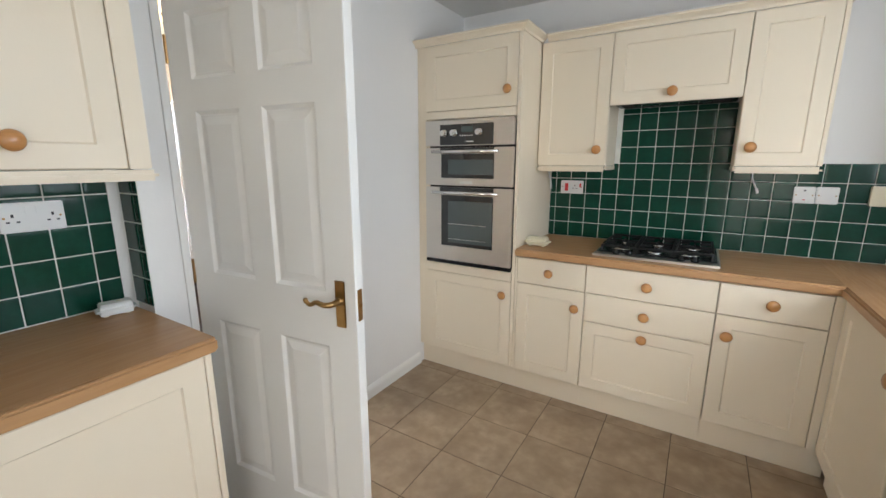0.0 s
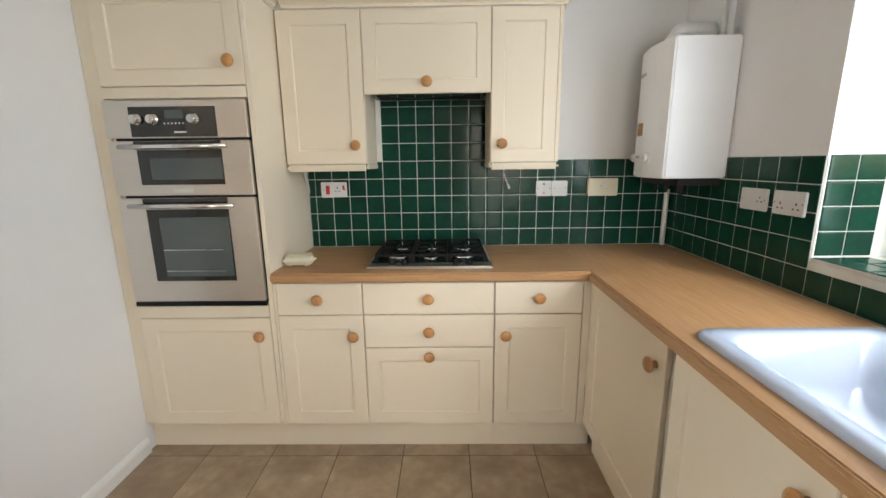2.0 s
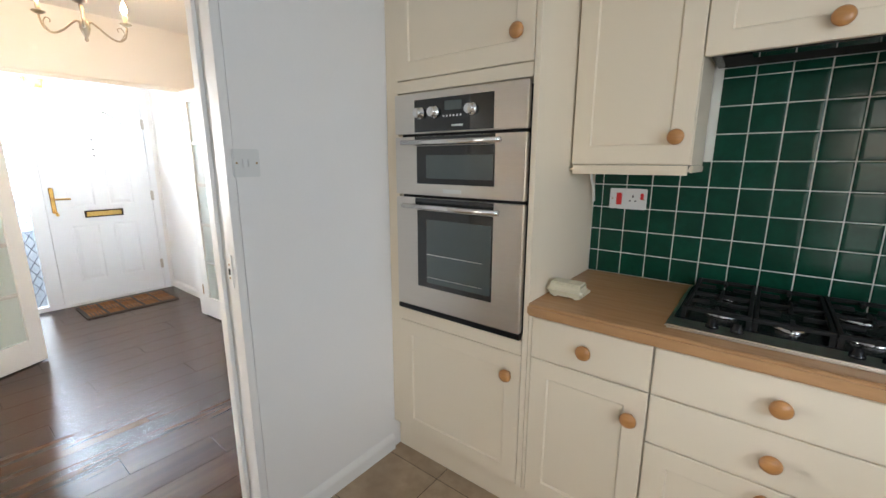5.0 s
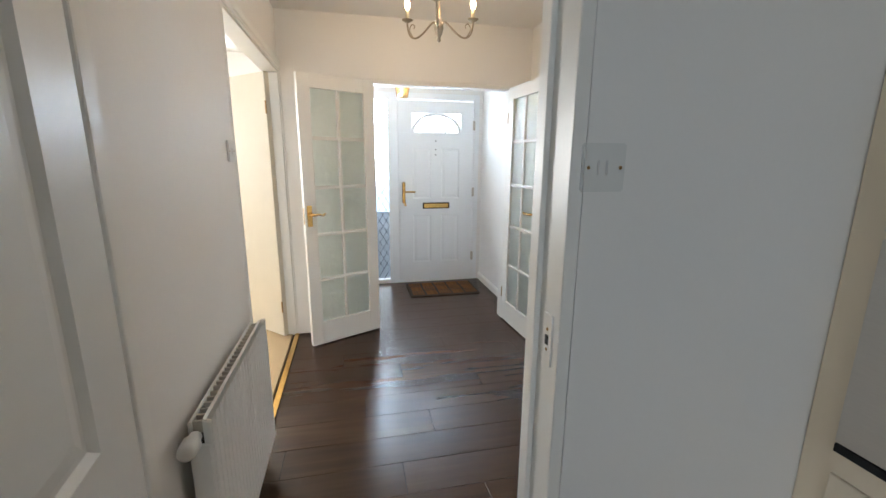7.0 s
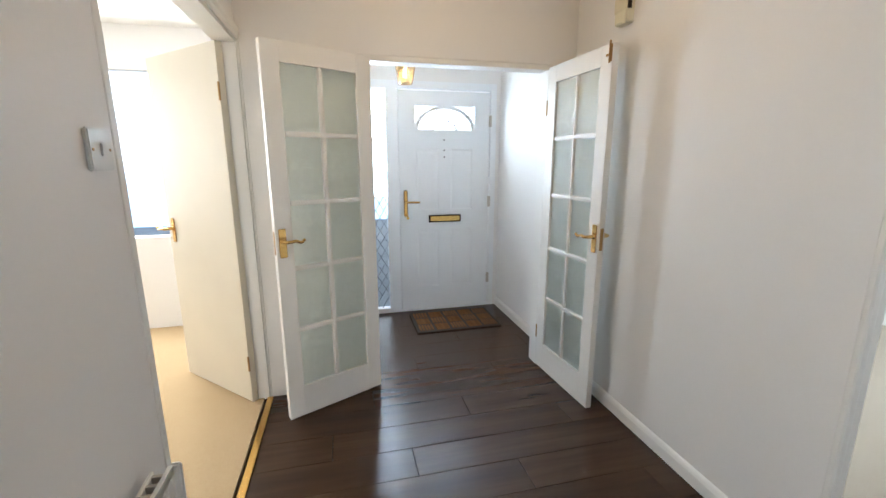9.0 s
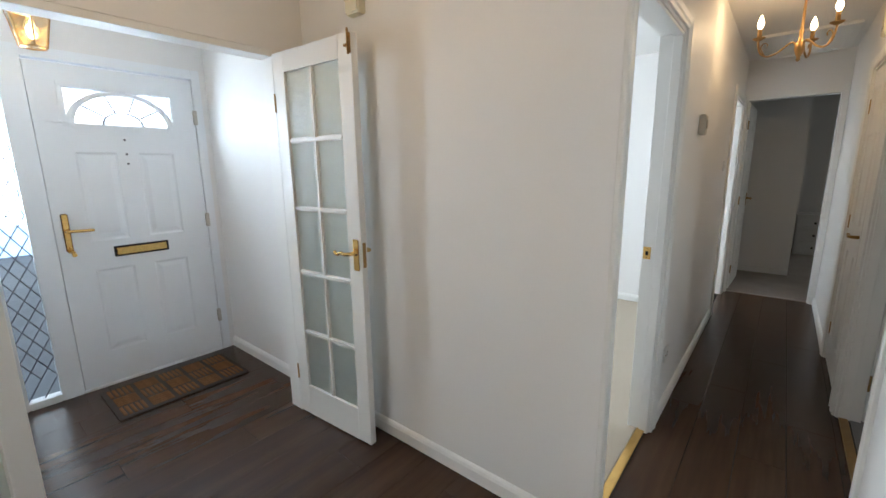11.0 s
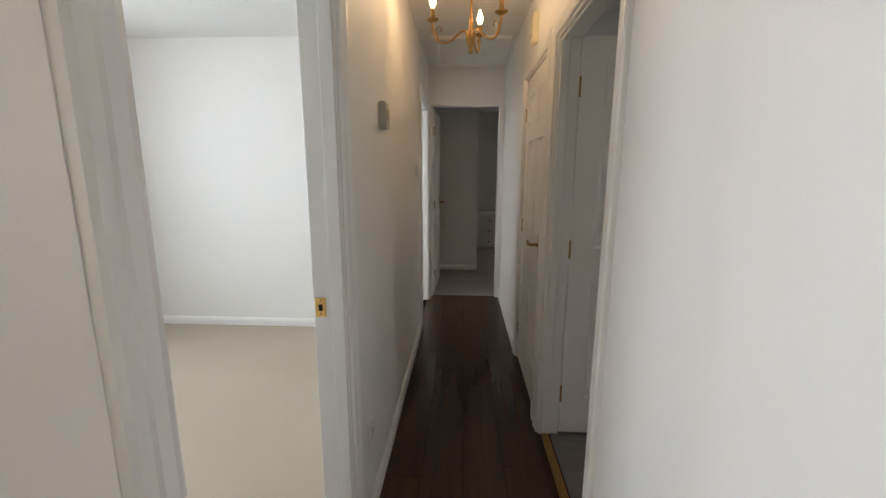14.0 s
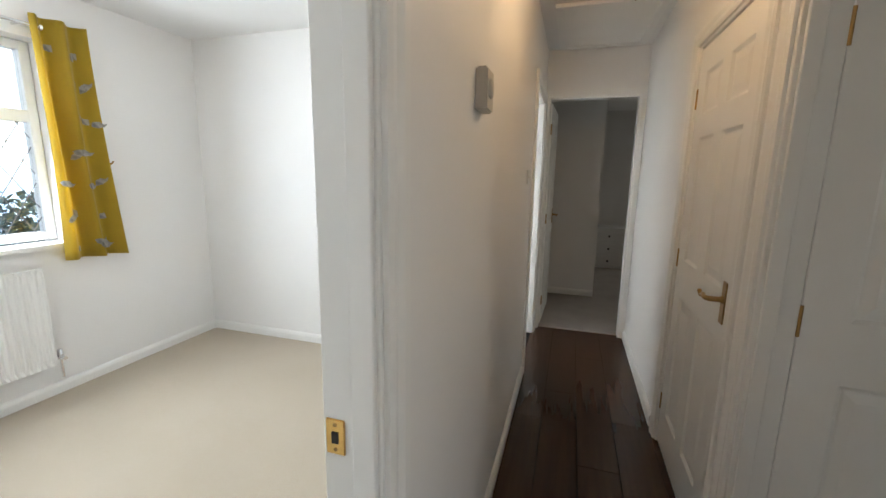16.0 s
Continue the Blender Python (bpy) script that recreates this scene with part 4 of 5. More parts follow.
bulb_light((-3.05, 1.95, CEIL - 0.09), 6, (1, 0.78, 0.55), 0.03)


# ---------------------------------------------------------------- kitchen cabinets
def knob(parent, x, z, y=0.0):
    bm = lathe([(0, 0), (0.012, 0), (0.010, 0.012), (0.014, 0.016), (0.0235, 0.020), (0.0255, 0.026), (0.022, 0.032), (0.010, 0.0365), (0, 0.037)], 24, m=pose(x, y, z, 90))
    return part("knob", bm, KNOB, parent, "turned beech knob", smooth=True)


def front(parent, x0, z0, x1, z1, name="door", shaker=True, kx=None, kz=None, inset=0.064):
    """A cabinet front on the plane y=0 (facing -y), 20 mm thick."""
    w, h = x1 - x0, z1 - z0
    pn = [(inset, inset, w - inset, h - inset)] if shaker else []
    d = part(name, slab(w, h, 0.019, pn, 0.006, 0.005, edge=0.0025, both=False), CREAM, parent, m=pose(x0, 0, z0))
    if kx is not None:
        knob(d, kx - x0, kz - z0)
    return d


def carcass(parent, x0, x1, z0, z1, depth):
    return part("body", box(x0, 0.0205, z0, x1, depth, z1, 0.001, 1), CREAM_IN, parent)


def plinth(parent, x0, x1, depth=0.5):
    return part("plinth", box(x0, 0.05, 0, x1, 0.068, 0.148, 0.001, 1), CREAM, parent)


def unit(name, m, label, category="cabinet"):
    return thing(name, m, label, category, "fitted kitchen units")


G = 0.0015
ID = pose(0, 0, 0)
# oven tower
tw = unit("oven_tower", ID, "tall cream oven housing cabinet with cornice")
bm = box(-0.628, 0.0205, 0.15, -0.606, 0.598, 2.09)
box(-0.022, -0.0, 0.15, -0.002, 0.598, 2.09, 0.001, 1, bm)
box(-0.606, 0.0205, 1.66, -0.022, 0.598, 2.09, bm=bm)
box(-0.606, 0.0205, 0.15, -0.022, 0.598, 0.762, bm=bm)
part("body", bm, CREAM, tw)
part("filler", box(KL + 0.002, 0.012, 0.15, -0.63, 0.03, 2.09, 0.001, 1), CREAM, tw)
front(tw, -0.628, 0.152, -0.026, 0.698, kx=-0.075, kz=0.615)
part("rail", box(-0.628, 0.0, 0.702, -0.026, 0.019, 0.758, 0.002), CREAM, tw)
part("rail", box(-0.628, 0.0, 1.662, -0.026, 0.019, 1.706, 0.002), CREAM, tw)
front(tw, -0.628, 1.71, -0.026, 2.085, kx=-0.078, kz=1.80)
part("plinth", box(KL + 0.002, 0.05, 0, 0.0, 0.068, 0.148, 0.001, 1), CREAM, tw)


def cornice(pts):
    """Sweeps a small cornice profile along corner points; outwards is to the right of travel."""
    prof = [(0, 0), (0.010, 0.0), (0.014, 0.012), (0.03, 0.024), (0.038, 0.028), (0.038, 0.038), (0, 0.038)]
    bm = bmesh.new()
    rows = []
    n = len(pts)
    for i, p in enumerate(pts):
        p = Vector(p)
        d0 = (p - Vector(pts[i - 1])).normalized() if i else None
        d1 = (Vector(pts[i + 1]) - p).normalized() if i < n - 1 else None
        d0, d1 = d0 or d1, d1 or d0
        n0, n1 = Vector((d0.y, -d0.x)), Vector((d1.y, -d1.x))
        mid = (n0 + n1).normalized()
        k = 1 / max(0.3, mid.dot(n0))
        rows.append([bm.verts.new((p.x + mid.x * u * k, p.y + mid.y * u * k, 2.086 + z)) for u, z in prof])
    for a, b in zip(rows, rows[1:]):
        for k in range(len(prof)):
            bm.faces.new((a[k], b[k], b[(k + 1) % len(prof)], a[(k + 1) % len(prof)]))
    bm.faces.new(rows[0])
    bm.faces.new(rows[-1])
    bmesh.ops.recalc_face_normals(bm, faces=bm.faces[:])
    return bm


part("cornice", cornice([(KL + 0.002, 0.0), (-0.002, 0.0), (-0.002, 0.292)]), CREAM, tw, "cream moulded cornice")

# built-in double oven
ov = thing("double_oven", pose(-0.6215, -0.02, 0.765), "stainless steel built-in double oven with black control panel", "oven")
OW, OH = 0.594, 0.888
part("body", box(0.02, 0.024, 0.0, OW - 0.02, 0.54, OH - 0.004), DARK, ov)
part("trim_strip", box(0.0, 0.004, 0.0, OW, 0.024, 0.020), BLACK, ov)
cp = part("control_panel", box(0, 0, 0.738, OW, 0.024, OH, 0.003), STEEL, ov, "steel fascia")
part("display_panel", box(0.108, -0.002, 0.742, 0.468, 0.001, 0.862, 0.001), DARKGLASS, cp, "black glass control strip")
for kx2 in (0.137, 0.207, 0.376):
    part("control_knob", lathe([(0, 0), (0.024, 0), (0.024, 0.004), (0.019, 0.006), (0.018, 0.022), (0.015, 0.025), (0, 0.025)], 24, m=pose(kx2, -0.002, 0.812, 90)), CHROME, cp, "chrome knob", smooth=True)
part("clock_display", box(0.258, -0.0028, 0.815, 0.335, -0.0015, 0.848), OVENGLASS, cp)
for i in range(6):
    part("button", lathe([(0, 0), (0.005, 0), (0.004, 0.003), (0, 0.003)], 10, m=pose(0.255 + i * 0.0155, -0.002, 0.795, 90)), CHROME, cp)
part("maker_plate", box(0.29, -0.0026, 0.757, 0.34, -0.0015, 0.764), PLASTIC, cp)


def oven_door(z0, z1, win, hz, label):
    d = part("oven_door", box(0, 0, z0, OW, 0.024, z1, 0.003), STEEL, ov, label)
    part("top_band", box(0.108, -0.0015, z1 - 0.034, OW - 0.118, 0.001, z1 - 0.001), DARKGLASS, d)
    part("door_glass", box(win[0], -0.002, win[1], win[2], 0.001, win[3], 0.001), DARKGLASS, d, "black glass")
    part("oven_window", box(win[0] + 0.050, -0.003, win[1] + 0.022, win[2] - 0.006, -0.0018, win[3] - 0.035), OVENGLASS, d, "grey see-through glass")
    b = tube([(0.075, -0.042, hz), (OW - 0.075, -0.042, hz)], 0.0095, 12)
    for hx in (0.10, OW - 0.10):
        tube([(hx, 0, hz), (hx, -0.042, hz)], 0.007, 8, b)
    part("handle", b, CHROME, d, "satin steel bar handle", smooth=True)
    return d


d1 = oven_door(0.500, 0.726, (0.118, 0.545, OW - 0.118, 0.690), 0.702, "upper steel oven door")
part("maker_badge", box(0.25, -0.0015, 0.512, 0.335, 0.001, 0.527, 0.001), PLASTIC, d1)
d2 = oven_door(0.024, 0.488, (0.118, 0.120, OW - 0.118, 0.440), 0.458, "lower steel oven door")
part("shelf_rail", box(0.17, -0.0036, 0.26, OW - 0.16, -0.0028, 0.263), CHROME, d2)
part("shelf_rail", box(0.17, -0.0036, 0.165, OW - 0.16, -0.0028, 0.167), CHROME, d2)

# base units under the hob run
b1 = unit("base_cabinet", ID, "cream base cabinet, one drawer over one door")
carcass(b1, 0.002, 0.404, 0.15, 0.868, 0.596)
front(b1, 0.014, 0.712, 0.404 - G, 0.862, "drawer_front", False, 0.205, 0.79)
front(b1, 0.014, 0.152, 0.404 - G, 0.708, kx=0.358, kz=0.612)
part("filler", box(0.0006, 0.001, 0.152, 0.0122, 0.02, 0.862, 0.001, 1), CREAM, b1)
plinth(b1, 0.0, 0.404)
b2 = unit("drawer_cabinet", ID, "cream three-drawer base cabinet under the hob")
carcass(b2, 0.406, 1.004, 0.15, 0.868, 0.596)
front(b2, 0.406 + G, 0.712, 1.004 - G, 0.862, "drawer_front", False, 0.705, 0.79)
front(b2, 0.406 + G, 0.550, 1.004 - G, 0.708, "drawer_front", False, 0.705, 0.632)
front(b2, 0.406 + G, 0.152, 1.004 - G, 0.546, "drawer_front", True, 0.705, 0.51)
plinth(b2, 0.404, 1.004)
b3 = unit("base_cabinet", ID, "cream base cabinet, one drawer over one door")
carcass(b3, 1.006, 1.425, 0.15, 0.868, 0.596)
front(b3, 1.006 + G, 0.712, 1.402, 0.862, "drawer_front", False, 1.205, 0.79)
front(b3, 1.006 + G, 0.152, 1.402, 0.708, kx=1.055, kz=0.612)
part("filler", box(1.405, 0.0, 0.152, 1.4368, 0.02, 0.862, 0.001), CREAM, b3)
plinth(b3, 1.004, 1.485)


# right-hand run: fronts face -x; local x runs towards -y
def RM(y):
    return pose(1.436, y, 0, 0, 0, -90)


c1 = unit("corner_cabinet", RM(-0.022), "cream corner base cabinet with one shaker door")
carcass(c1, 0.0, 0.635, 0.15, 0.868, 0.60)
front(c1, 0.006, 0.152, 0.628, 0.862, kx=0.575, kz=0.772)
part("corner_post", box(-0.0215, 0.001, 0.152, 0.004, 0.02, 0.862, 0.002), CREAM, c1)
plinth(c1, -0.02, 0.64)
c2 = unit("sink_cabinet", RM(-0.69), "cream two-door sink base cabinet")
part("side_panel", box(-0.006, 0.018, 0.15, -0.001, 0.60, 0.862), GREYPLASTIC, c2)
carcass(c2, 0.0, 1.0, 0.15, 0.70, 0.60)
front(c2, 0.004, 0.152, 0.498, 0.862, kx=0.455, kz=0.79)
front(c2, 0.502, 0.152, 0.996, 0.862, kx=0.545, kz=0.79)
plinth(c2, -0.03, 1.0)
c3 = unit("base_cabinet", RM(-1.695), "cream base cabinet with one shaker door")
carcass(c3, 0.0, 0.60, 0.15, 0.868, 0.60)
front(c3, 0.004, 0.152, 0.596, 0.862, kx=0.06, kz=0.79)
plinth(c3, -0.005, 0.6)

# worktops
wt = thing("worktop", pose(0, 0, 0), "beech-effect laminate worktop along the hob wall", "worktop")
part("board", box(-0.001, -0.005, 0.87, 1.428, 0.597, 0.910), BEECH, wt)
part("front_edge", box(-0.001, -0.022, 0.87, 1.428, -0.0052, 0.910, 0.007, 3), BEECH, wt)
def deck(xs, ys, z0, z1, hole):
    """A board on a grid of cells with the cell hole left out."""
    b = bmesh.new()
    cells = [(i, j) for i in range(len(xs) - 1) for j in range(len(ys) - 1) if (i, j) != hole]
    v = {}

    def at(i, j, z):
        if (i, j, z) not in v:
            v[i, j, z] = b.verts.new((xs[i], ys[j], z))
        return v[i, j, z]

    for i, j in cells:
        for z in (z0, z1):
            b.faces.new((at(i, j, z), at(i + 1, j, z), at(i + 1, j + 1, z), at(i, j + 1, z)))
        for (p, q), n in ((((i, j), (i, j + 1)), (i - 1, j)), (((i + 1, j), (i + 1, j + 1)), (i + 1, j)), (((i, j), (i + 1, j)), (i, j - 1)), (((i, j + 1), (i + 1, j + 1)), (i, j + 1))):
            if n not in cells:
                b.faces.new((at(*p, z0), at(*q, z0), at(*q, z1), at(*p, z1)))
    bmesh.ops.recalc_face_normals(b, faces=b.faces[:])
    return b


# right-hand leg with a cut-out for the sink
wt2 = thing("worktop", pose(0, 0, 0), "beech-effect laminate worktop along the window wall", "worktop")
part("board", deck([1.4285, 1.50, 1.985, KR - 0.009], [-2.32, -1.66, -0.72, 0.596], 0.8702, 0.9103, (1, 1)), BEECH_Y, wt2)
part("front_edge", box(1.412, -2.32, 0.8702, 1.4284, -0.0222, 0.9103, 0.007, 3), BEECH_Y, wt2)

# sink
sk = thing("sink", pose(0, 0, 0.911), "white ceramic inset sink with bowl and drainer", "sink")
bm = bmesh.new()


def rrect(x0, y0, x1, y1, r, z, n=5):
    out = []
    for cx, cy, a in ((x1 - r, y1 - r, 0), (x0 + r, y1 - r, 90), (x0 + r, y0 + r, 180), (x1 - r, y0 + r, 270)):
        for i in range(n + 1):
            t = math.radians(a + 90 * i / n)
            out.append((cx + r * math.cos(t), cy + r * math.sin(t), z))
    return out


rings = [rrect(1.478, -1.675, 2.005, -0.688, 0.04, 0.0), rrect(1.476, -1.677, 2.007, -0.686, 0.042, 0.012), rrect(1.484, -1.669, 1.999, -0.694, 0.04, 0.020),
         rrect(1.520, -1.30, 1.965, -0.735, 0.07, 0.018), rrect(1.530, -1.29, 1.955, -0.745, 0.07, 0.006), rrect(1.548, -1.275, 1.94, -0.765, 0.075, -0.10), rrect(1.58, -1.24, 1.91, -0.80, 0.08, -0.165)]
vr = [[bm.verts.new(p) for p in r] for r in rings]
for a, b in zip(vr, vr[1:]):
    for i in range(len(a)):
        j = (i + 1) % len(a)
        bm.faces.new((a[i], a[j], b[j], b[i]))
bm.faces.new(vr[-1])
bmesh.ops.recalc_face_normals(bm, faces=bm.faces[:])
part("basin", bm, CERAMIC, sk, smooth=True)
part("plug_hole", lathe([(0, -0.163), (0.035, -0.163), (0.04, -0.160), (0.035, -0.158), (0.02, -0.161), (0, -0.161)], 20, m=pose(1.745, -1.02, 0)), CHROME, sk, "chrome waste")
for i in range(6):
    part("drainer_rib", box(1.56 + i * 0.068, -1.62, 0.016, 1.575 + i * 0.068, -1.35, 0.022, 0.003), CERAMIC, sk)
part("overflow", lathe([(0, 0), (0.014, 0), (0.014, 0.004), (0, 0.004)], 12, m=pose(1.545, -1.18, -0.06, 0, 90)), CHROME, sk)
tp = thing("mixer_tap", pose(1.51, -1.235, 0.929), "chrome mixer tap with pale hose behind the rim", "tap")
part("tap_base", lathe([(0, 0), (0.024, 0), (0.024, 0.01), (0.018, 0.02), (0.018, 0.05), (0.022, 0.06), (0.012, 0.075), (0, 0.078)], 20), CHROME, tp, smooth=True)
part("tap_lever", tube([(0, 0, 0.07), (0.03, 0.03, 0.085)], 0.006, 8), CHROME, tp)
cd = thing("coiled_hose", pose(1.74, -1.18, 0.753), "coiled white hose lying in the sink", "hose")
part("coil", tube([(0.10 * math.cos(t / 5) * (1 - t * 0.002), 0.07 * math.sin(t / 5), 0.012 + 0.0012 * t) for t in range(95)], 0.011, 8), PLASTIC, cd, smooth=True)
part("nozzle", lathe([(0, 0), (0.016, 0), (0.016, 0.05), (0, 0.05)], 12, m=pose(0.09, 0.02, 0.12, 80)), CHROME, cd)

# gas hob
hb = thing("gas_hob", pose(0.415, 0.050, 0.911), "four-burner steel and black gas hob in the worktop", "hob")
part("tray", box(0.0, 0.0, 0.0, 0.588, 0.505, 0.012, 0.005, 2), STEEL, hb, "brushed steel tray")
part("burner_well", box(0.012, 0.078, 0.011, 0.576, 0.497, 0.015, 0.002), BLACK, hb)
burners = [(0.13, 0.19, 0.045), (0.46, 0.19, 0.045), (0.13, 0.385, 0.035), (0.46, 0.385, 0.05), (0.295, 0.16, 0.033), (0.295, 0.39, 0.03)]
for bx2, by2, br in burners:
    bb = part("burner", lathe([(0, 0.013), (br + 0.008, 0.013), (br + 0.006, 0.022), (br, 0.026), (0, 0.026)], 24, m=pose(bx2, by2, 0)), CHROME, hb, "steel burner ring", smooth=True)
    part("burner_cap", lathe([(0, 0.026), (br * 0.78, 0.026), (br * 0.76, 0.034), (0, 0.035)], 24, m=pose(bx2, by2, 0)), BLACK, bb, "black burner cap", smooth=True)
for gx0, gx1 in ((0.03, 0.205), (0.208, 0.382), (0.385, 0.56)):
    b = bmesh.new()
    cx = (gx0 + gx1) / 2
    for (xa, ya, xb, yb) in ((gx0, 0.085, gx1, 0.097), (gx0, 0.468, gx1, 0.48), (gx0, 0.272, gx1, 0.284), (gx0, 0.097, gx0 + 0.011, 0.468), (gx1 - 0.011, 0.097, gx1, 0.468), (cx - 0.005, 0.097, cx + 0.005, 0.14), (cx - 0.005, 0.235, cx + 0.005, 0.272), (cx - 0.005, 0.284, cx + 0.005, 0.335), (cx - 0.005, 0.43, cx + 0.005, 0.468), (gx0 + 0.011, 0.182, cx - 0.025, 0.192), (cx + 0.025, 0.182, gx1 - 0.011, 0.192), (gx0 + 0.011, 0.38, cx - 0.025, 0.39), (cx + 0.025, 0.38, gx1 - 0.011, 0.39)):
        box(xa, ya, 0.040, xb, yb, 0.053, 0.002, 1, b)
    for fx in (gx0 + 0.006, gx1 - 0.006):
        for fy in (0.091, 0.474):
            box(fx - 0.006, fy - 0.006, 0.012, fx + 0.006, fy + 0.006, 0.041, bm=b)
    part("pan_support", b, CASTIRON, hb, "black cast iron pan support")
for kx2 in (0.115, 0.175, 0.42, 0.48):
    part("control_knob", lathe([(0, 0.012), (0.017, 0.012), (0.016, 0.018), (0.012, 0.022), (0.011, 0.036), (0, 0.038)], 18, m=pose(kx2, 0.055, 0)), BLACK, hb, "black hob knob", smooth=True)

# wall units: fronts on y=0.29
WU = pose(0, 0.29, 0)


def wall_body(parent, x0, x1, z0):
    part("body", box(x0, 0.0205, z0, x1, 0.302, 2.086, 0.001, 1), CREAM, parent)


u1 = unit("wall_cabinet", WU, "cream wall cabinet with one shaker door and light pelmet")
wall_body(u1, 0.006, 0.400, 1.385)
front(u1, 0.006, 1.387, 0.398, 2.084, kx=0.352, kz=1.475)
part("pelmet", box(0.0, -0.012, 1.352, 0.404, 0.030, 1.384, 0.012, 4), CREAM, u1)
part("pelmet_return", box(0.392, 0.032, 1.360, 0.404, 0.300, 1.384, 0.003), CREAM, u1)
u2 = unit("hood_cabinet", WU, "cream bridging cabinet hiding the cooker hood")
wall_body(u2, 0.402, 1.004, 1.74)
front(u2, 0.402, 1.712, 1.004, 2.084, kx=0.703, kz=1.762)
u3 = unit("wall_cabinet", WU, "cream wall cabinet with one shaker door and light pelmet")
wall_body(u3, 1.006, 1.318, 1.385)
front(u3, 1.008, 1.387, 1.318, 2.084, kx=1.060, kz=1.475, inset=0.06)
part("pelmet", box(1.002, -0.012, 1.352, 1.340, 0.030, 1.384, 0.012, 4), CREAM, u3)
part("pelmet_return", box(1.002, 0.032, 1.360, 1.014, 0.300, 1.384, 0.003), CREAM, u3)
part("end_panel", box(1.3195, 0.0, 1.387, 1.337, 0.302, 2.086, 0.002), CREAM, u3)
cn = tagged(new("cornice", mesh("cornice", cornice([(0.04, 0.29), (1.338, 0.29), (1.338, 0.592)]), CREAM)), "cream moulded cornice along the wall cabinets", "cornice")
hd = thing("cooker_hood", WU, "slim integrated cooker hood under the bridging cabinet", "cooker hood")
part("canopy", box(0.41, 0.03, 1.724, 0.996, 0.30, 1.739, 0.003), BLACK, hd)
part("glass_visor", box(0.52, 0.022, 1.708, 0.88, 0.09, 1.7235, 0.002), DARKGLASS, hd)
part("filter", box(0.44, 0.10, 1.7205, 0.97, 0.28, 1.7238), DARK, hd)
cb = thing("hanging_cable", pose(1.115, 0.575, 1.385), "short white cable end hanging below a cabinet", "cable")
part("cord", tube(smooth_path([(0, 0, 0.0), (-0.004, 0.004, -0.05), (0.006, 0, -0.09), (0.022, -0.004, -0.125)], 5), 0.004, 8), PLASTIC, cb)
part("plug_end", tube([(0.020, -0.004, -0.12), (0.028, -0.005, -0.145)], 0.007, 8), PLASTIC, cb)

cb = thing("hanging_cable", pose(0.012, 0.50, 1.385), "short white cable looped beside the oven housing", "cable")
part("cord", tube(smooth_path([(0, 0, 0.0), (0.002, 0.01, -0.06), (0.006, 0.03, -0.10), (0.004, 0.05, -0.155)], 5), 0.006, 8), PLASTIC, cb)

# smoke alarm like box on the worktop
def small_box(x, y, turn, label):
    k = 1.32 if turn < 20 else 1.0
    e = thing("smoke_alarm", pose(x, y, 0.911, 0, 0, turn) @ Matrix.Diagonal((k, k, k, 1)), label, "alarm box")
    part("case", box(-0.055, -0.035, 0.004, 0.055, 0.035, 0.034, 0.012, 3), CREAMPLASTIC if turn < 20 else PLASTIC, e)
    part("lid", box(-0.045, -0.026, 0.033, 0.045, 0.026, 0.042, 0.006, 3), CREAMPLASTIC if turn < 20 else PLASTIC, e)
    for sx in (-0.03, 0.03):
        part("foot", lathe([(0, 0), (0.007, 0), (0.007, 0.006), (0, 0.006)], 10, m=pose(sx, -0.015, 0)), CREAMPLASTIC, e)
    part("button", lathe([(0, 0.042), (0.006, 0.042), (0.005, 0.045), (0, 0.045)], 12, m=pose(0.01, 0, 0)), CREAMPLASTIC, e)


small_box(0.075, 0.155, 0, "small cream plastic alarm box on the worktop")
small_box(-0.73, -1.70, 80, "small white plastic alarm box on the worktop")

# boiler
bo = thing("boiler", pose(0, 0, 0), "white wall-hung gas boiler with round dials", "boiler")
BY0, BY1, BZ0, BZ1 = 0.125, 0.555, 1.305, 1.905
bm = bmesh.new()
sec = []
for z in (BZ0, BZ1):
    pts = [(KR - 0.004, BY1)]
    for i in range(9):
        t = i / 8
        pts.append((1.83 - 0.10 * math.sin(math.pi * (0.08 + 0.70 * t)) * 0.9 + 0.02 * (1 - t), BY1 - (BY1 - BY0) * t))
    pts.append((KR - 0.004, BY0))
    sec.append([bm.verts.new((x, y, z)) for x, y in pts])
for i in range(len(sec[0])):
    j = (i + 1) % len(sec[0])
    bm.faces.new((sec[0][i], sec[0][j], sec[1][j], sec[1][i]))
bm.faces.new(sec[0])
bm.faces.new(sec[1])
bmesh.ops.recalc_face_normals(bm, faces=bm.faces[:])
bmesh.ops.bevel(bm, geom=[e for e in bm.edges if e.calc_face_angle(0) > 0.5], offset=0.007, segments=3, affect="EDGES")
part("casing", bm, BOILER, bo)


def on_boiler(name, y, z, bm, mat, label=""):
    t = (BY1 - y) / (BY1 - BY0)
    x = 1.83 - 0.10 * math.sin(math.pi * (0.08 + 0.70 * t)) * 0.9 + 0.02 * (1 - t)
    return part(name, bm, mat, bo, label, pose(x - 0.003, y, z, 0, 0, -90))


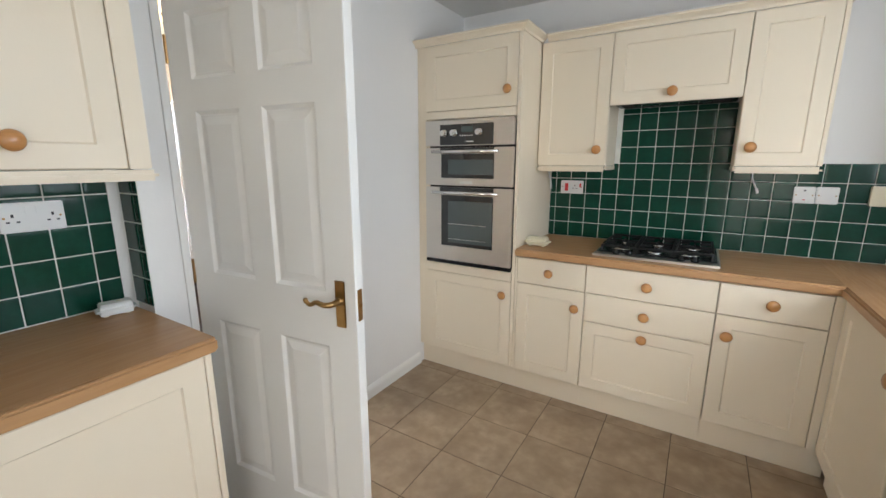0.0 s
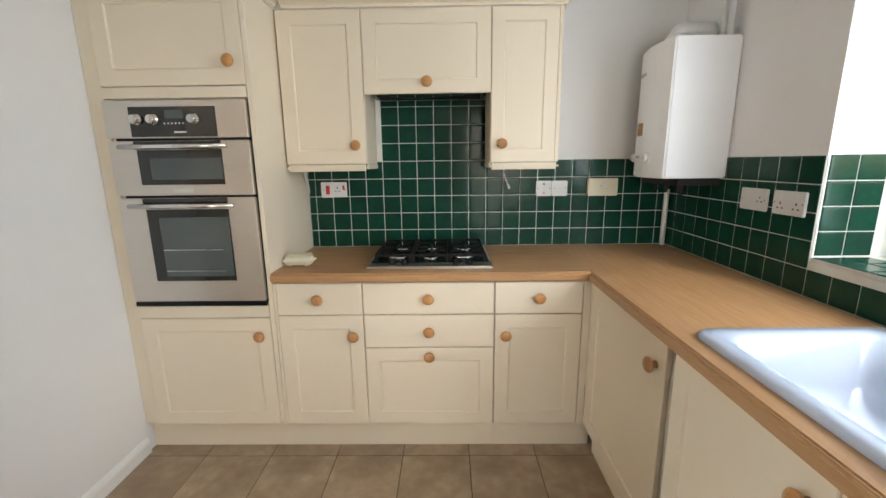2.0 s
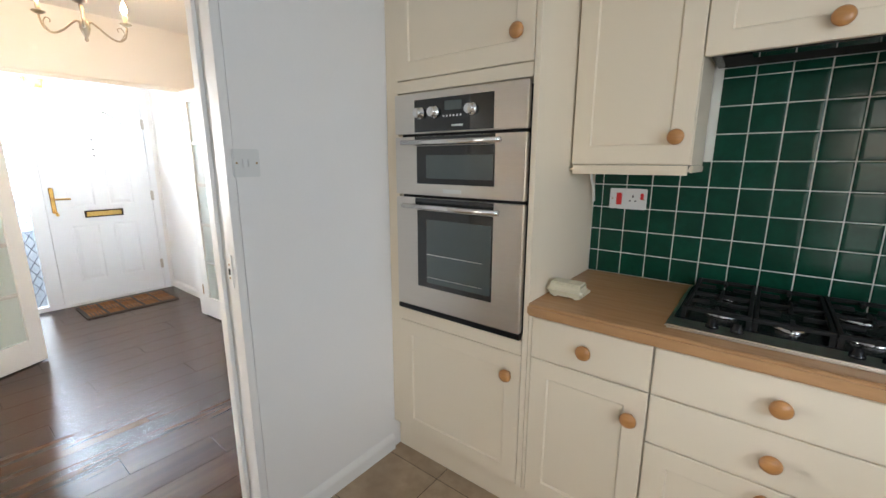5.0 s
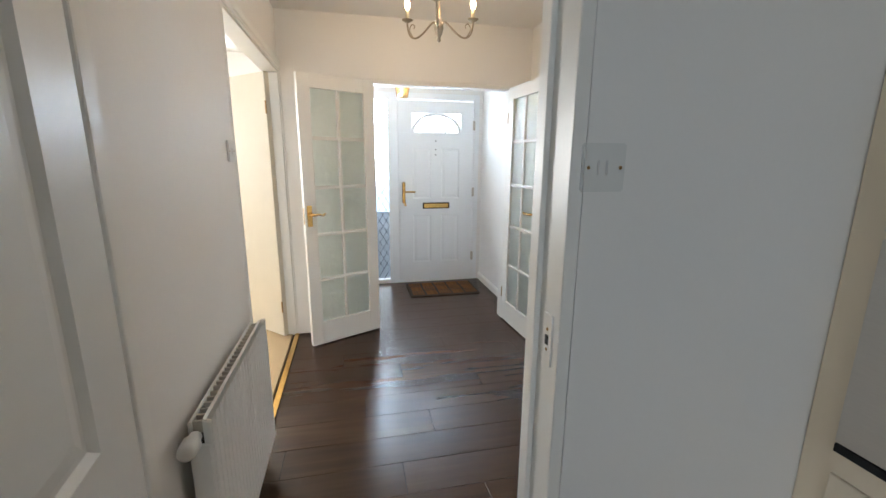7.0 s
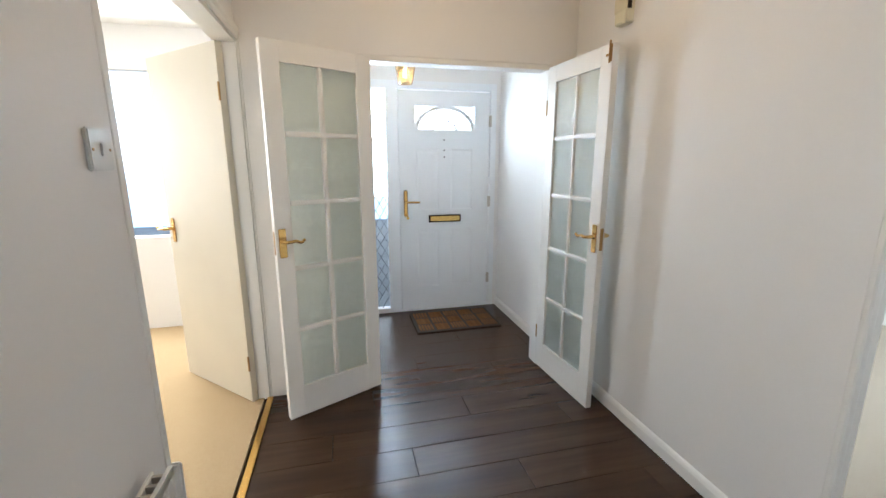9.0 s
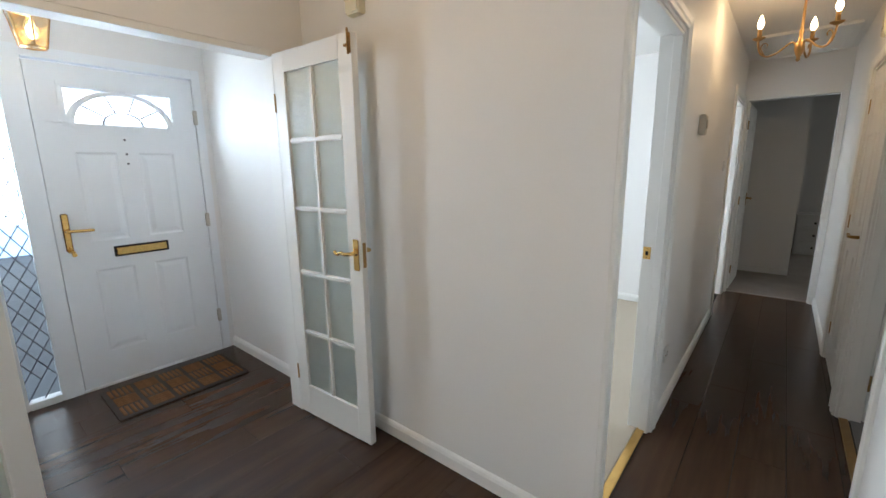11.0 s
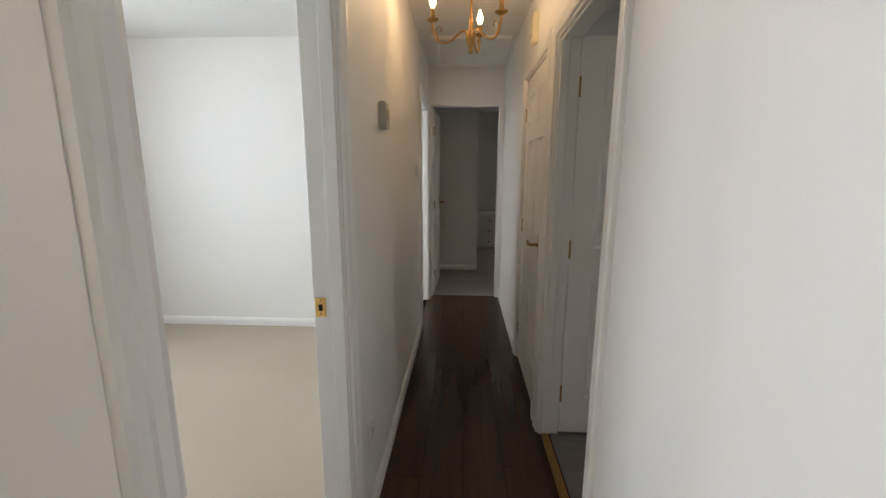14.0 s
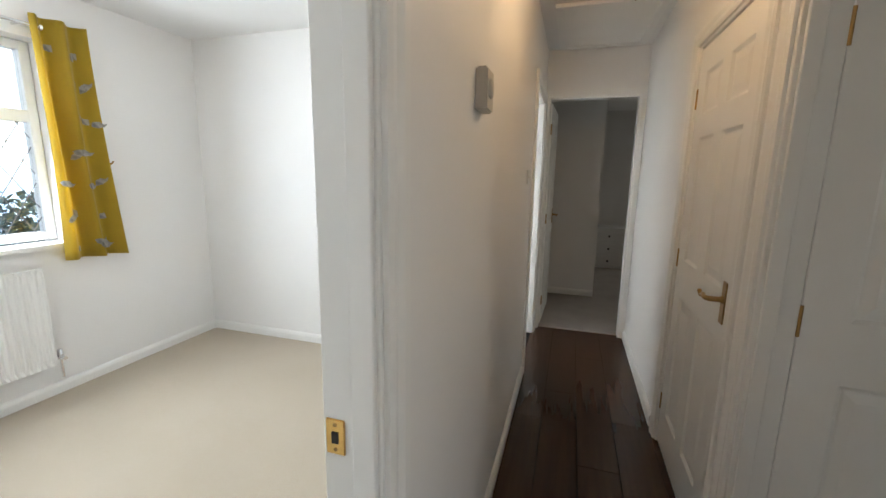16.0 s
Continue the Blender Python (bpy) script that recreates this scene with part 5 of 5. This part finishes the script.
for y, r in ((0.46, 0.022), (0.235, 0.030)):
    k = on_boiler("dial", y, 1.40, lathe([(0, 0), (r, 0), (r - 0.002, 0.008), (r * 0.55, 0.010), (r * 0.5, 0.020), (0, 0.021)], 24, m=pose(0, 0, 0, 90)), PLASTIC, "white control dial")
on_boiler("gauge", 0.345, 1.405, box(-0.02, -0.005, -0.008, 0.02, 0, 0.008, 0.004), PLASTIC)
on_boiler("gauge_needle", 0.345, 1.405, box(-0.006, -0.0065, -0.004, 0.006, -0.004, 0.004), INK)
on_boiler("sticker", 0.345, 1.535, box(-0.024, -0.002, -0.030, 0.024, 0.001, 0.030), STICKER, "orange and brown sticker")
on_boiler("maker_mark", 0.36, 1.79, box(-0.030, -0.0015, -0.006, 0.030, 0.001, 0.006), GREYPLASTIC, "grey maker mark")
on_boiler("maker_mark", 0.40, 1.792, box(-0.010, -0.002, -0.009, 0.010, 0.001, 0.009), GREYPLASTIC)
part("under_panel", box(1.86, 0.16, 1.27, KR - 0.01, 0.52, 1.306), DARK, bo, "dark pipework under the casing")
fl = lathe([(0, 0), (0.055, 0), (0.055, 0.05), (0.05, 0.06), (0, 0.06)], 24, m=pose(1.90, 0.36, 1.905))
tube(smooth_path([(1.90, 0.36, 1.94), (1.905, 0.36, 1.965), (1.93, 0.36, 1.975), (KR - 0.002, 0.36, 1.975)], 5), 0.046, 20, fl)
part("flue", fl, PLASTIC, bo, "white flue elbow", smooth=True)
for y in (0.155, 0.195):
    part("pipe", tube([(2.01, y, 1.90), (2.01, y, CEIL)], 0.0125, 10), PLASTIC, bo, "white painted pipe", smooth=True)
part("pipe", tube([(2.025, 0.565, 0.911), (2.025, 0.565, 1.306)], 0.014, 10), PLASTIC, bo, "white painted pipe", smooth=True)
bm = bmesh.new()
for i in range(5):
    tube([(1.90 + 0.02 * (i % 2), 0.20 + i * 0.06, 1.225 + 0.01 * (i % 3)), (1.90 + 0.02 * (i % 2), 0.20 + i * 0.06, 1.275)], 0.010, 8, bm)
part("pipe_tails", bm, DARK, bo, "dark pipe valves")

# left-hand units by the door; fronts face +x, local x runs towards +y
LM = pose(-0.272, -1.645, 0, 0, 0, 90)
l1 = unit("base_cabinet", LM, "cream base cabinet with plain end beside the doorway")
part("body", box(-0.85, 0.0205, 0.15, 0.0, 0.555, 0.868, 0.001, 1), CREAM, l1)
front(l1, -0.62, 0.152, -0.022, 0.862, kx=-0.56, kz=0.79)
part("filler", box(-0.020, 0.0, 0.152, 0.0, 0.02, 0.862, 0.002), CREAM, l1)
part("plinth", box(-0.85, 0.05, 0, 0.0, 0.068, 0.148), CREAM, l1)
wt3 = thing("worktop", pose(0, 0, 0), "beech-effect laminate worktop beside the doorway", "worktop")
part("board", box(-0.822, -2.52, 0.870, -0.267, -1.632, 0.910), BEECH_Y, wt3)
part("front_edge", box(-0.2668, -2.52, 0.870, -0.250, -1.632, 0.910, 0.007, 3), BEECH_Y, wt3)
LW = pose(-0.50, -1.66, 0, 0, 0, 90)
l2 = unit("wall_cabinet", LW, "cream wall cabinet with shaker door beside the doorway")
part("body", box(-0.62, 0.0205, 1.385, 0.03, 0.325, 2.086, 0.001, 1), CREAM, l2)
front(l2, -0.60, 1.387, -0.030, 2.084, kx=-0.262, kz=1.455)
part("side_filler", box(-0.027, 0.0, 1.387, 0.03, 0.02, 2.084, 0.002), CREAM, l2)
part("pelmet", box(-0.62, -0.012, 1.352, 0.045, 0.03, 1.384, 0.012, 4), CREAM, l2)


# ---------------------------------------------------------------- windows
def casement(name, m, w, h, label, transom, mull, lead=False):
    """Local: x 0..w, z 0..h, inner face at y=0 facing -y."""
    ob = thing(name, m, label, "window", kind="structure")
    f = 0.05
    bm = box(0, 0, 0, f, 0.07, h, 0.004)
    box(w - f, 0, 0, w, 0.07, h, 0.004, bm=bm)
    box(f, 0, 0, w - f, 0.07, f, 0.004, bm=bm)
    box(f, 0, h - f, w - f, 0.07, h, 0.004, bm=bm)
    part("window_frame", bm, UPVC, ob)
    for q in mull:
        part("mullion", box(q - 0.03, 0.002, f, q + 0.03, 0.068, h - f, 0.004), UPVC, ob)
    if transom:
        part("transom", box(f, 0.001, transom - 0.035, w - f, 0.069, transom + 0.035, 0.004), UPVC, ob)
    p = part("pane", box(f, 0.03, f, w - f, 0.036, h - f), CLEAR, ob)
    p.visible_shadow = False
    if lead:
        top = (transom or h) - 0.035
        for k in range(-12, 20):
            for s in (1, -1):
                x0 = k * 0.13
                a = Vector((x0, 0.027, f)) if s > 0 else Vector((x0, 0.027, top))
                run = (top - f) * 0.62
                e = Vector((x0 + run, 0.027, top if s > 0 else f))
                t0, t1 = max(0, (f - a.x) / run), min(1, (w - f - a.x) / run)
                if t1 - t0 > 0.05:
                    part("lead_bar", tube([a.lerp(e, t0), a.lerp(e, t1)], 0.003, 4), LEAD, ob)
    return ob


casement("window_2", pose(KR + 0.26, -0.362, 1.05, 0, 0, -90), 1.686, 1.068, "white kitchen window above the sink", 0, (0.84,))
strip("window_sill", box(KR + 0.002, -2.05, 1.0355, KR + 0.26, -0.362, 1.048), GROUT, "tiled window sill bed", "sill")
casement("window_3", pose(BX - 0.12, 1.052, 0.955, 0, 0, 90), 1.406, 1.163, "white bedroom window with leaded diamond panes", 0.74, (0.70,), True)
strip("window_sill", box(BX - 0.12, 1.03, 0.915, BX + 0.04, 2.48, 0.945, 0.006), GLOSS, "white painted bedroom window sill", "sill")

# curtain
cu = thing("curtain", pose(BX + 0.075, 2.36, 0), "mustard yellow curtain with pale bird and leaf print", "curtain")
bm = bmesh.new()
NX, NZ = 60, 24
grid = []
for i in range(NX + 1):
    col = []
    for j in range(NZ + 1):
        t, zz = i / NX, j / NZ
        w = 0.27 + 0.10 * (1 - zz) ** 1.5
        ph = t * 4.2 * 2 * math.pi / 2.0
        amp = 0.034 + 0.014 * (1 - zz)
        col.append(bm.verts.new((amp * math.sin(ph + 0.4) + 0.006 * math.sin(7 * t + 5 * zz), t * w + 0.012 * math.sin(3 * zz + t * 5), 0.845 + zz * 1.385 - 0.015 * t * (1 - zz))))
    grid.append(col)
for i in range(NX):
    for j in range(NZ):
        bm.faces.new((grid[i][j], grid[i + 1][j], grid[i + 1][j + 1], grid[i][j + 1]))
geo = bm.faces[:]
bmesh.ops.solidify(bm, geom=geo, thickness=0.003)
part("cloth", bm, CURTAIN, cu, smooth=True)
rng = random.Random(4)
for k in range(27):
    t = rng.uniform(0.06, 0.94)
    row = k % 7
    zz = 0.05 + row * 0.138 + rng.uniform(-0.015, 0.015)
    w = 0.27 + 0.10 * (1 - zz) ** 1.5
    ph = t * 4.2 * math.pi
    x = (0.034 + 0.014 * (1 - zz)) * math.sin(ph + 0.4) + 0.006 * math.sin(7 * t + 5 * zz)
    y = t * w + 0.012 * math.sin(3 * zz + t * 5)
    slope = (0.034 + 0.014 * (1 - zz)) * math.cos(ph + 0.4) * 4.2 * math.pi / w
    b = bmesh.new()
    prof = [(-0.026, 0.0), (-0.012, 0.010), (0.008, 0.013), (0.022, 0.006), (0.034, 0.010), (0.026, -0.003), (0.006, -0.010), (-0.014, -0.009)]
    f = b.faces.new([b.verts.new((0, u, v)) for u, v in prof])
    bmesh.ops.solidify(b, geom=[f], thickness=0.001)
    part("printed_motif", b, PRINT, cu, m=pose(x + 0.006, y, 0.845 + zz * 1.385, 0, 0, -math.degrees(math.atan(slope)) ) @ pose(0, 0, 0, rng.uniform(-35, 35), 0, 0) @ Matrix.Diagonal((1, 1.7, 1.7, 1)))
for k in range(1):
    part("eyelet", lathe([(0.018, -0.002), (0.026, -0.002), (0.026, 0.002), (0.018, 0.002)], 16, m=pose(0.0, 0.03 + k * 0.07, 2.17, 90)), CHROME, cu)
rd = thing("curtain_rod", pose(BX + 0.075, 0, 2.17), "thin pale metal curtain rod", "curtain rod")
part("rod", tube([(0, 0.95, 0), (0, 2.41, 0)], 0.010, 10), CHROME, rd)
part("finial", lathe([(0, -0.012), (0.014, -0.008), (0.018, 0), (0.014, 0.012), (0, 0.016)], 12, m=pose(0, 2.42, 0, 90)), CHROME, rd)
part("bracket", tube([(0, 2.33, 0), (-0.075, 2.33, 0)], 0.007, 8), CHROME, rd)
hk = thing("curtain_hook", pose(BX, 2.70, 1.42), "small metal curtain tieback hook on the wall", "hook")
part("hook_plate", lathe([(0, 0), (0.016, 0), (0.014, 0.004), (0, 0.004)], 14, m=pose(0, 0, 0, 0, 90)), AGED, hk)
part("hook_arm", tube(smooth_path([(0.003, 0, 0), (0.04, 0, -0.004), (0.06, 0.01, 0.005), (0.065, 0.03, 0.025)], 5), 0.005, 8), AGED, hk)

# ---------------------------------------------------------------- end room
solo("wardrobe_return", box(-1.74, 5.70, 0.008, -1.12, 7.95, CEIL, 0.002), PLASTER, "plain cream boxed-in wardrobe side", "wardrobe", kind="structure")
ch = thing("chest_of_drawers", pose(-1.06, 7.36, 0.009), "white three-drawer chest with dark knobs", "chest of drawers")
part("body", box(0, 0.02, 0.0, 0.58, 0.45, 0.60, 0.003), GLOSS, ch)
part("top", box(-0.012, 0.0, 0.60, 0.592, 0.46, 0.625, 0.004), GLOSS, ch)
for k in range(3):
    z = 0.03 + k * 0.19
    d = part("drawer", slab(0.55, 0.178, 0.02, [(0.035, 0.03, 0.515, 0.148)], 0.005, 0.006, both=False), GLOSS, ch, m=pose(0.015, 0, z))
    part("drawer_knob", lathe([(0, 0), (0.007, 0), (0.008, 0.012), (0.016, 0.018), (0.012, 0.026), (0, 0.028)], 14, m=pose(0.20, 0, 0.09, 90)), BLACK, d, "dark round knob", smooth=True)
strip("baseboard", box(-1.12, 7.93, 0.008, 2.0, 7.95, 0.10, 0.003), GLOSS, "white skirting board", "skirting")

# ---------------------------------------------------------------- outdoors
strip("pavement", box(-12.0, -16, -0.14, -4.85, 18, -0.10), PAVING, "grey paved front drive", "pavement")


def hedge(name, x, y0, y1, h):
    bm = bmesh.new()
    rg = random.Random(3)
    n = 5000
    for i in range(n):
        y, z = rg.uniform(y0, y1), rg.uniform(-0.1, h * rg.uniform(0.85, 1.1))
        s = rg.uniform(0.04, 0.09)
        c = Vector((x + rg.uniform(-0.3, 0.3), y, z))
        a, b = Vector((rg.uniform(-1, 1), rg.uniform(-1, 1), rg.uniform(-1, 1))).normalized() * s, Vector((rg.uniform(-1, 1), rg.uniform(-1, 1), rg.uniform(-1, 1))).normalized() * s
        bm.faces.new([bm.verts.new(c + a), bm.verts.new(c + b), bm.verts.new(c - a), bm.verts.new(c - b)])
    return solo(name, bm, HEDGE, "green garden hedge along the drive", "hedge", kind="stuff")


hedge("hedge", -10.2, 1.2, 9, 0.9)
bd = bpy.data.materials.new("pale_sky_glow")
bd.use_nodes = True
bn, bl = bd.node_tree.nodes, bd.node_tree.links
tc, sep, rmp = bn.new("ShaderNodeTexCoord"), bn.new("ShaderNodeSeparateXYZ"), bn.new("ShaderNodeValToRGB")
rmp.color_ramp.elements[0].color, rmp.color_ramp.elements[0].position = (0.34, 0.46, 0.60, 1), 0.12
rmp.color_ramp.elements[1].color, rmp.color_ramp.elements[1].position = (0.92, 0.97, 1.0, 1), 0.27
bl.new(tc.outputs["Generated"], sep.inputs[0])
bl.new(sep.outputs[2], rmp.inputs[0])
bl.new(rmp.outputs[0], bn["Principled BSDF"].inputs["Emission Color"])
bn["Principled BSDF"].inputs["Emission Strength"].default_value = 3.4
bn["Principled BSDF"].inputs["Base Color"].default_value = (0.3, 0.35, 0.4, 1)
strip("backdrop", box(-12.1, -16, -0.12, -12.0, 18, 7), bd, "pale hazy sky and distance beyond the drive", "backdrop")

# ---------------------------------------------------------------- tiles and planks
def tile_run(parent, origin, du, n_u, rows, pitch, rot, skip=None, u0=0.0, size_u=None):
    """Wall tiles: squares laid along du from origin, rows upwards; tile local face to -y."""
    for i in range(n_u):
        for j in range(rows):
            u = u0 + (i + 0.5) * pitch
            z = origin[2] + (j + 0.5) * pitch
            if skip and skip(u, z):
                continue
            part("tile", TILE_ME, None, parent, m=pose(origin[0] + du[0] * u, origin[1] + du[1] * u, z, 0, 0, rot))


P = 0.0975


def tile_mesh(w, h, name="tile"):
    bm = bmesh.new()
    g, t, e = 0.0021, 0.0034, 0.0036
    prof = [(g, 0.0), (g, -t + 0.0016), (g + e * 0.4, -t + 0.0006), (g + e, -t), (g + e * 3, -t - 0.0003)]
    rows = []
    for q, y in prof:
        rows.append([bm.verts.new((sx * (w / 2 - q), y, sz * (h / 2 - q))) for sx, sz in ((-1, -1), (1, -1), (1, 1), (-1, 1))])
    for a, b in zip(rows, rows[1:]):
        for i in range(4):
            bm.faces.new((a[i], a[(i + 1) % 4], b[(i + 1) % 4], b[i]))
    bm.faces.new(rows[-1])
    bmesh.ops.recalc_face_normals(bm, faces=bm.faces[:])
    if bm.faces[len(bm.faces) - 1].normal.y > 0:
        bmesh.ops.reverse_faces(bm, faces=bm.faces[:])
    me = mesh(name, bm, GREEN)
    return me


TILE_ME = tile_mesh(P, P)
bm = box(0.0, KN - 0.003, 0.911, KR - 0.004, KN - 0.0002, 0.911 + 5 * P)
box(0.402, KN - 0.003, 0.911 + 5 * P, 1.006, KN - 0.0002, 1.7235, bm=bm)
back = strip("tiling_hob_wall", bm, GROUT, "dark green glazed wall tiles with pale grout", "tiles")
tile_run(back, (0.0, KN - 0.003, 0.911), (1, 0), 20, 5, P, 0, u0=0.0385)
tile_run(back, (0.0, KN - 0.003, 0.911 + 5 * P), (1, 0), 6, 3, P, 0, u0=0.0385 + 4 * P)
for i in range(6):
    part("tile", TILE_ME, None, back, m=pose(0.0385 + (i + 4.5) * P, KN - 0.003, 1.707) @ Matrix.Diagonal((1, 1, 0.32, 1)))
for j in range(5):
    part("tile", TILE_ME, None, back, m=pose(0.019, KN - 0.003, 0.911 + (j + 0.5) * P) @ Matrix.Diagonal((0.38, 1, 1, 1)))
    part("tile", TILE_ME, None, back, m=pose(2.0215, KN - 0.003, 0.911 + (j + 0.5) * P) @ Matrix.Diagonal((0.67, 1, 1, 1)))
bm = box(KR - 0.003, -0.36, 0.911, KR - 0.0002, KN - 0.004, 0.911 + 5 * P)
box(KR - 0.003, -2.6, 0.911, KR - 0.0002, -0.36, 1.034, bm=bm)
east = strip("tiling_window_wall", bm, GROUT, "dark green glazed wall tiles round the kitchen window", "tiles")
for j in range(5):
    part("tile", TILE_ME, None, east, m=pose(KR - 0.003, KN - 0.044, 0.911 + (j + 0.5) * P, 0, 0, -90) @ Matrix.Diagonal((0.77, 1, 1, 1)))
tile_run(east, (KR - 0.003, KN - 0.006, 0.911), (0, -1), 31, 5, P, -90, u0=0.0765, skip=lambda u, z: u > 0.97 and z > 1.02)
bm = box(KR + 0.001, -0.363, 1.049, KR + 0.255, -0.3605, 0.911 + 5 * P)
rev = strip("tiling_window_reveal", bm, GROUT, "dark green glazed tiles in the window reveal", "tiles")
for i in range(2):
    for j in range(4):
        part("tile", TILE_ME, None, rev, m=pose(KR + 0.055 + i * P, -0.363, 1.055 + (j + 0.5) * 0.0865, 0, 0, 0) @ Matrix.Diagonal((1, 1, 0.89, 1)))
SILL_ME = tile_mesh(P, P, "sill_tile")
sillt = strip("tiling_window_sill", box(KR - 0.004, -2.05, 1.048, KR + 0.255, -0.364, 1.0495), GROUT, "dark green glazed tiles on the window sill", "tiles")
for i in range(2):
    for j in range(17):
        part("tile", SILL_ME, None, sillt, m=pose(KR + 0.045 + i * P, -0.42 - j * P, 1.0495, -90, 0, 0))
bm = box(-0.8298, -2.52, 0.911, -0.827, -1.602, 1.36)
box(-0.826, -1.6028, 0.911, -0.692, -1.6002, 1.36, bm=bm)
westt = strip("tiling_doorway_recess", bm, GROUT, "dark green glazed wall tiles beside the doorway", "tiles")
tile_run(westt, (-0.827, -1.6065, 0.911), (0, -1), 9, 5, P, 90, skip=lambda u, z: z > 1.37)
for j in range(5):
    part("tile", TILE_ME, None, westt, m=pose(-0.7735, -1.603, 0.911 + (j + 0.5) * P))
    part("tile", TILE_ME, None, westt, m=pose(-0.7085, -1.603, 0.911 + (j + 0.5) * P) @ Matrix.Diagonal((0.33, 1, 1, 1)))

# kitchen floor tiles
kf = strip("floor_kitchen", box(KL - 0.2, KS, -0.0118, KR, KN, -0.0022), FGROUT, "beige stone-effect kitchen floor tiles, dark grout", "floor")
TX, TY = 0.3215, 0.3370


def slab_piece(w, h, t, bev, mat, name):
    return mesh(name, box(-w / 2, -h / 2, -t, w / 2, h / 2, 0, bev, 1), mat)


FT = slab_piece(TX - 0.004, TY - 0.004, 0.008, 0.0012, FTILE, "floor_tile")
for i in range(-4, 8):
    for j in range(-10, 3):
        cx, cy = -0.075 + (i + 0.5) * TX, -0.030 + (j + 0.5) * TY
        if -0.75 < cx < 1.75 and KS < cy < 0.25:
            part("floor_tile", FT, None, kf, m=pose(cx, cy, 0.0))

# laminate planks of hall, porch and corridor
pf = strip("floor_hall", box(FX, HS, -0.0115, -0.73, EY, -0.0105), DARK, "dark brown wood-effect laminate floor", "floor")
PW, PLEN = 0.1945, 1.285
cache = {}
offs = random.Random(9)
x = -0.732
row = 0
while x > FX:
    xa = max(x - PW, FX)
    y_lo, y_hi = HS, (EY + 0.04 if x - PW / 2 > CL - 0.08 else HN)
    y = y_lo - PLEN * ((row * 0.37 + offs.uniform(0, 0.12)) % 1.0)
    while y < y_hi:
        a, b = max(y, y_lo), min(y + PLEN, y_hi)
        if b - a > 0.03:
            key = (round(x - xa, 3), round(b - a, 3))
            if key not in cache:
                cache[key] = slab_piece(x - xa - 0.0012, b - a - 0.0014, 0.010, 0.0011, PLANK, "plank")
            part("plank", cache[key], None, pf, m=pose((x + xa) / 2, (a + b) / 2, 0.0))
        y += PLEN
    x = xa
    row += 1
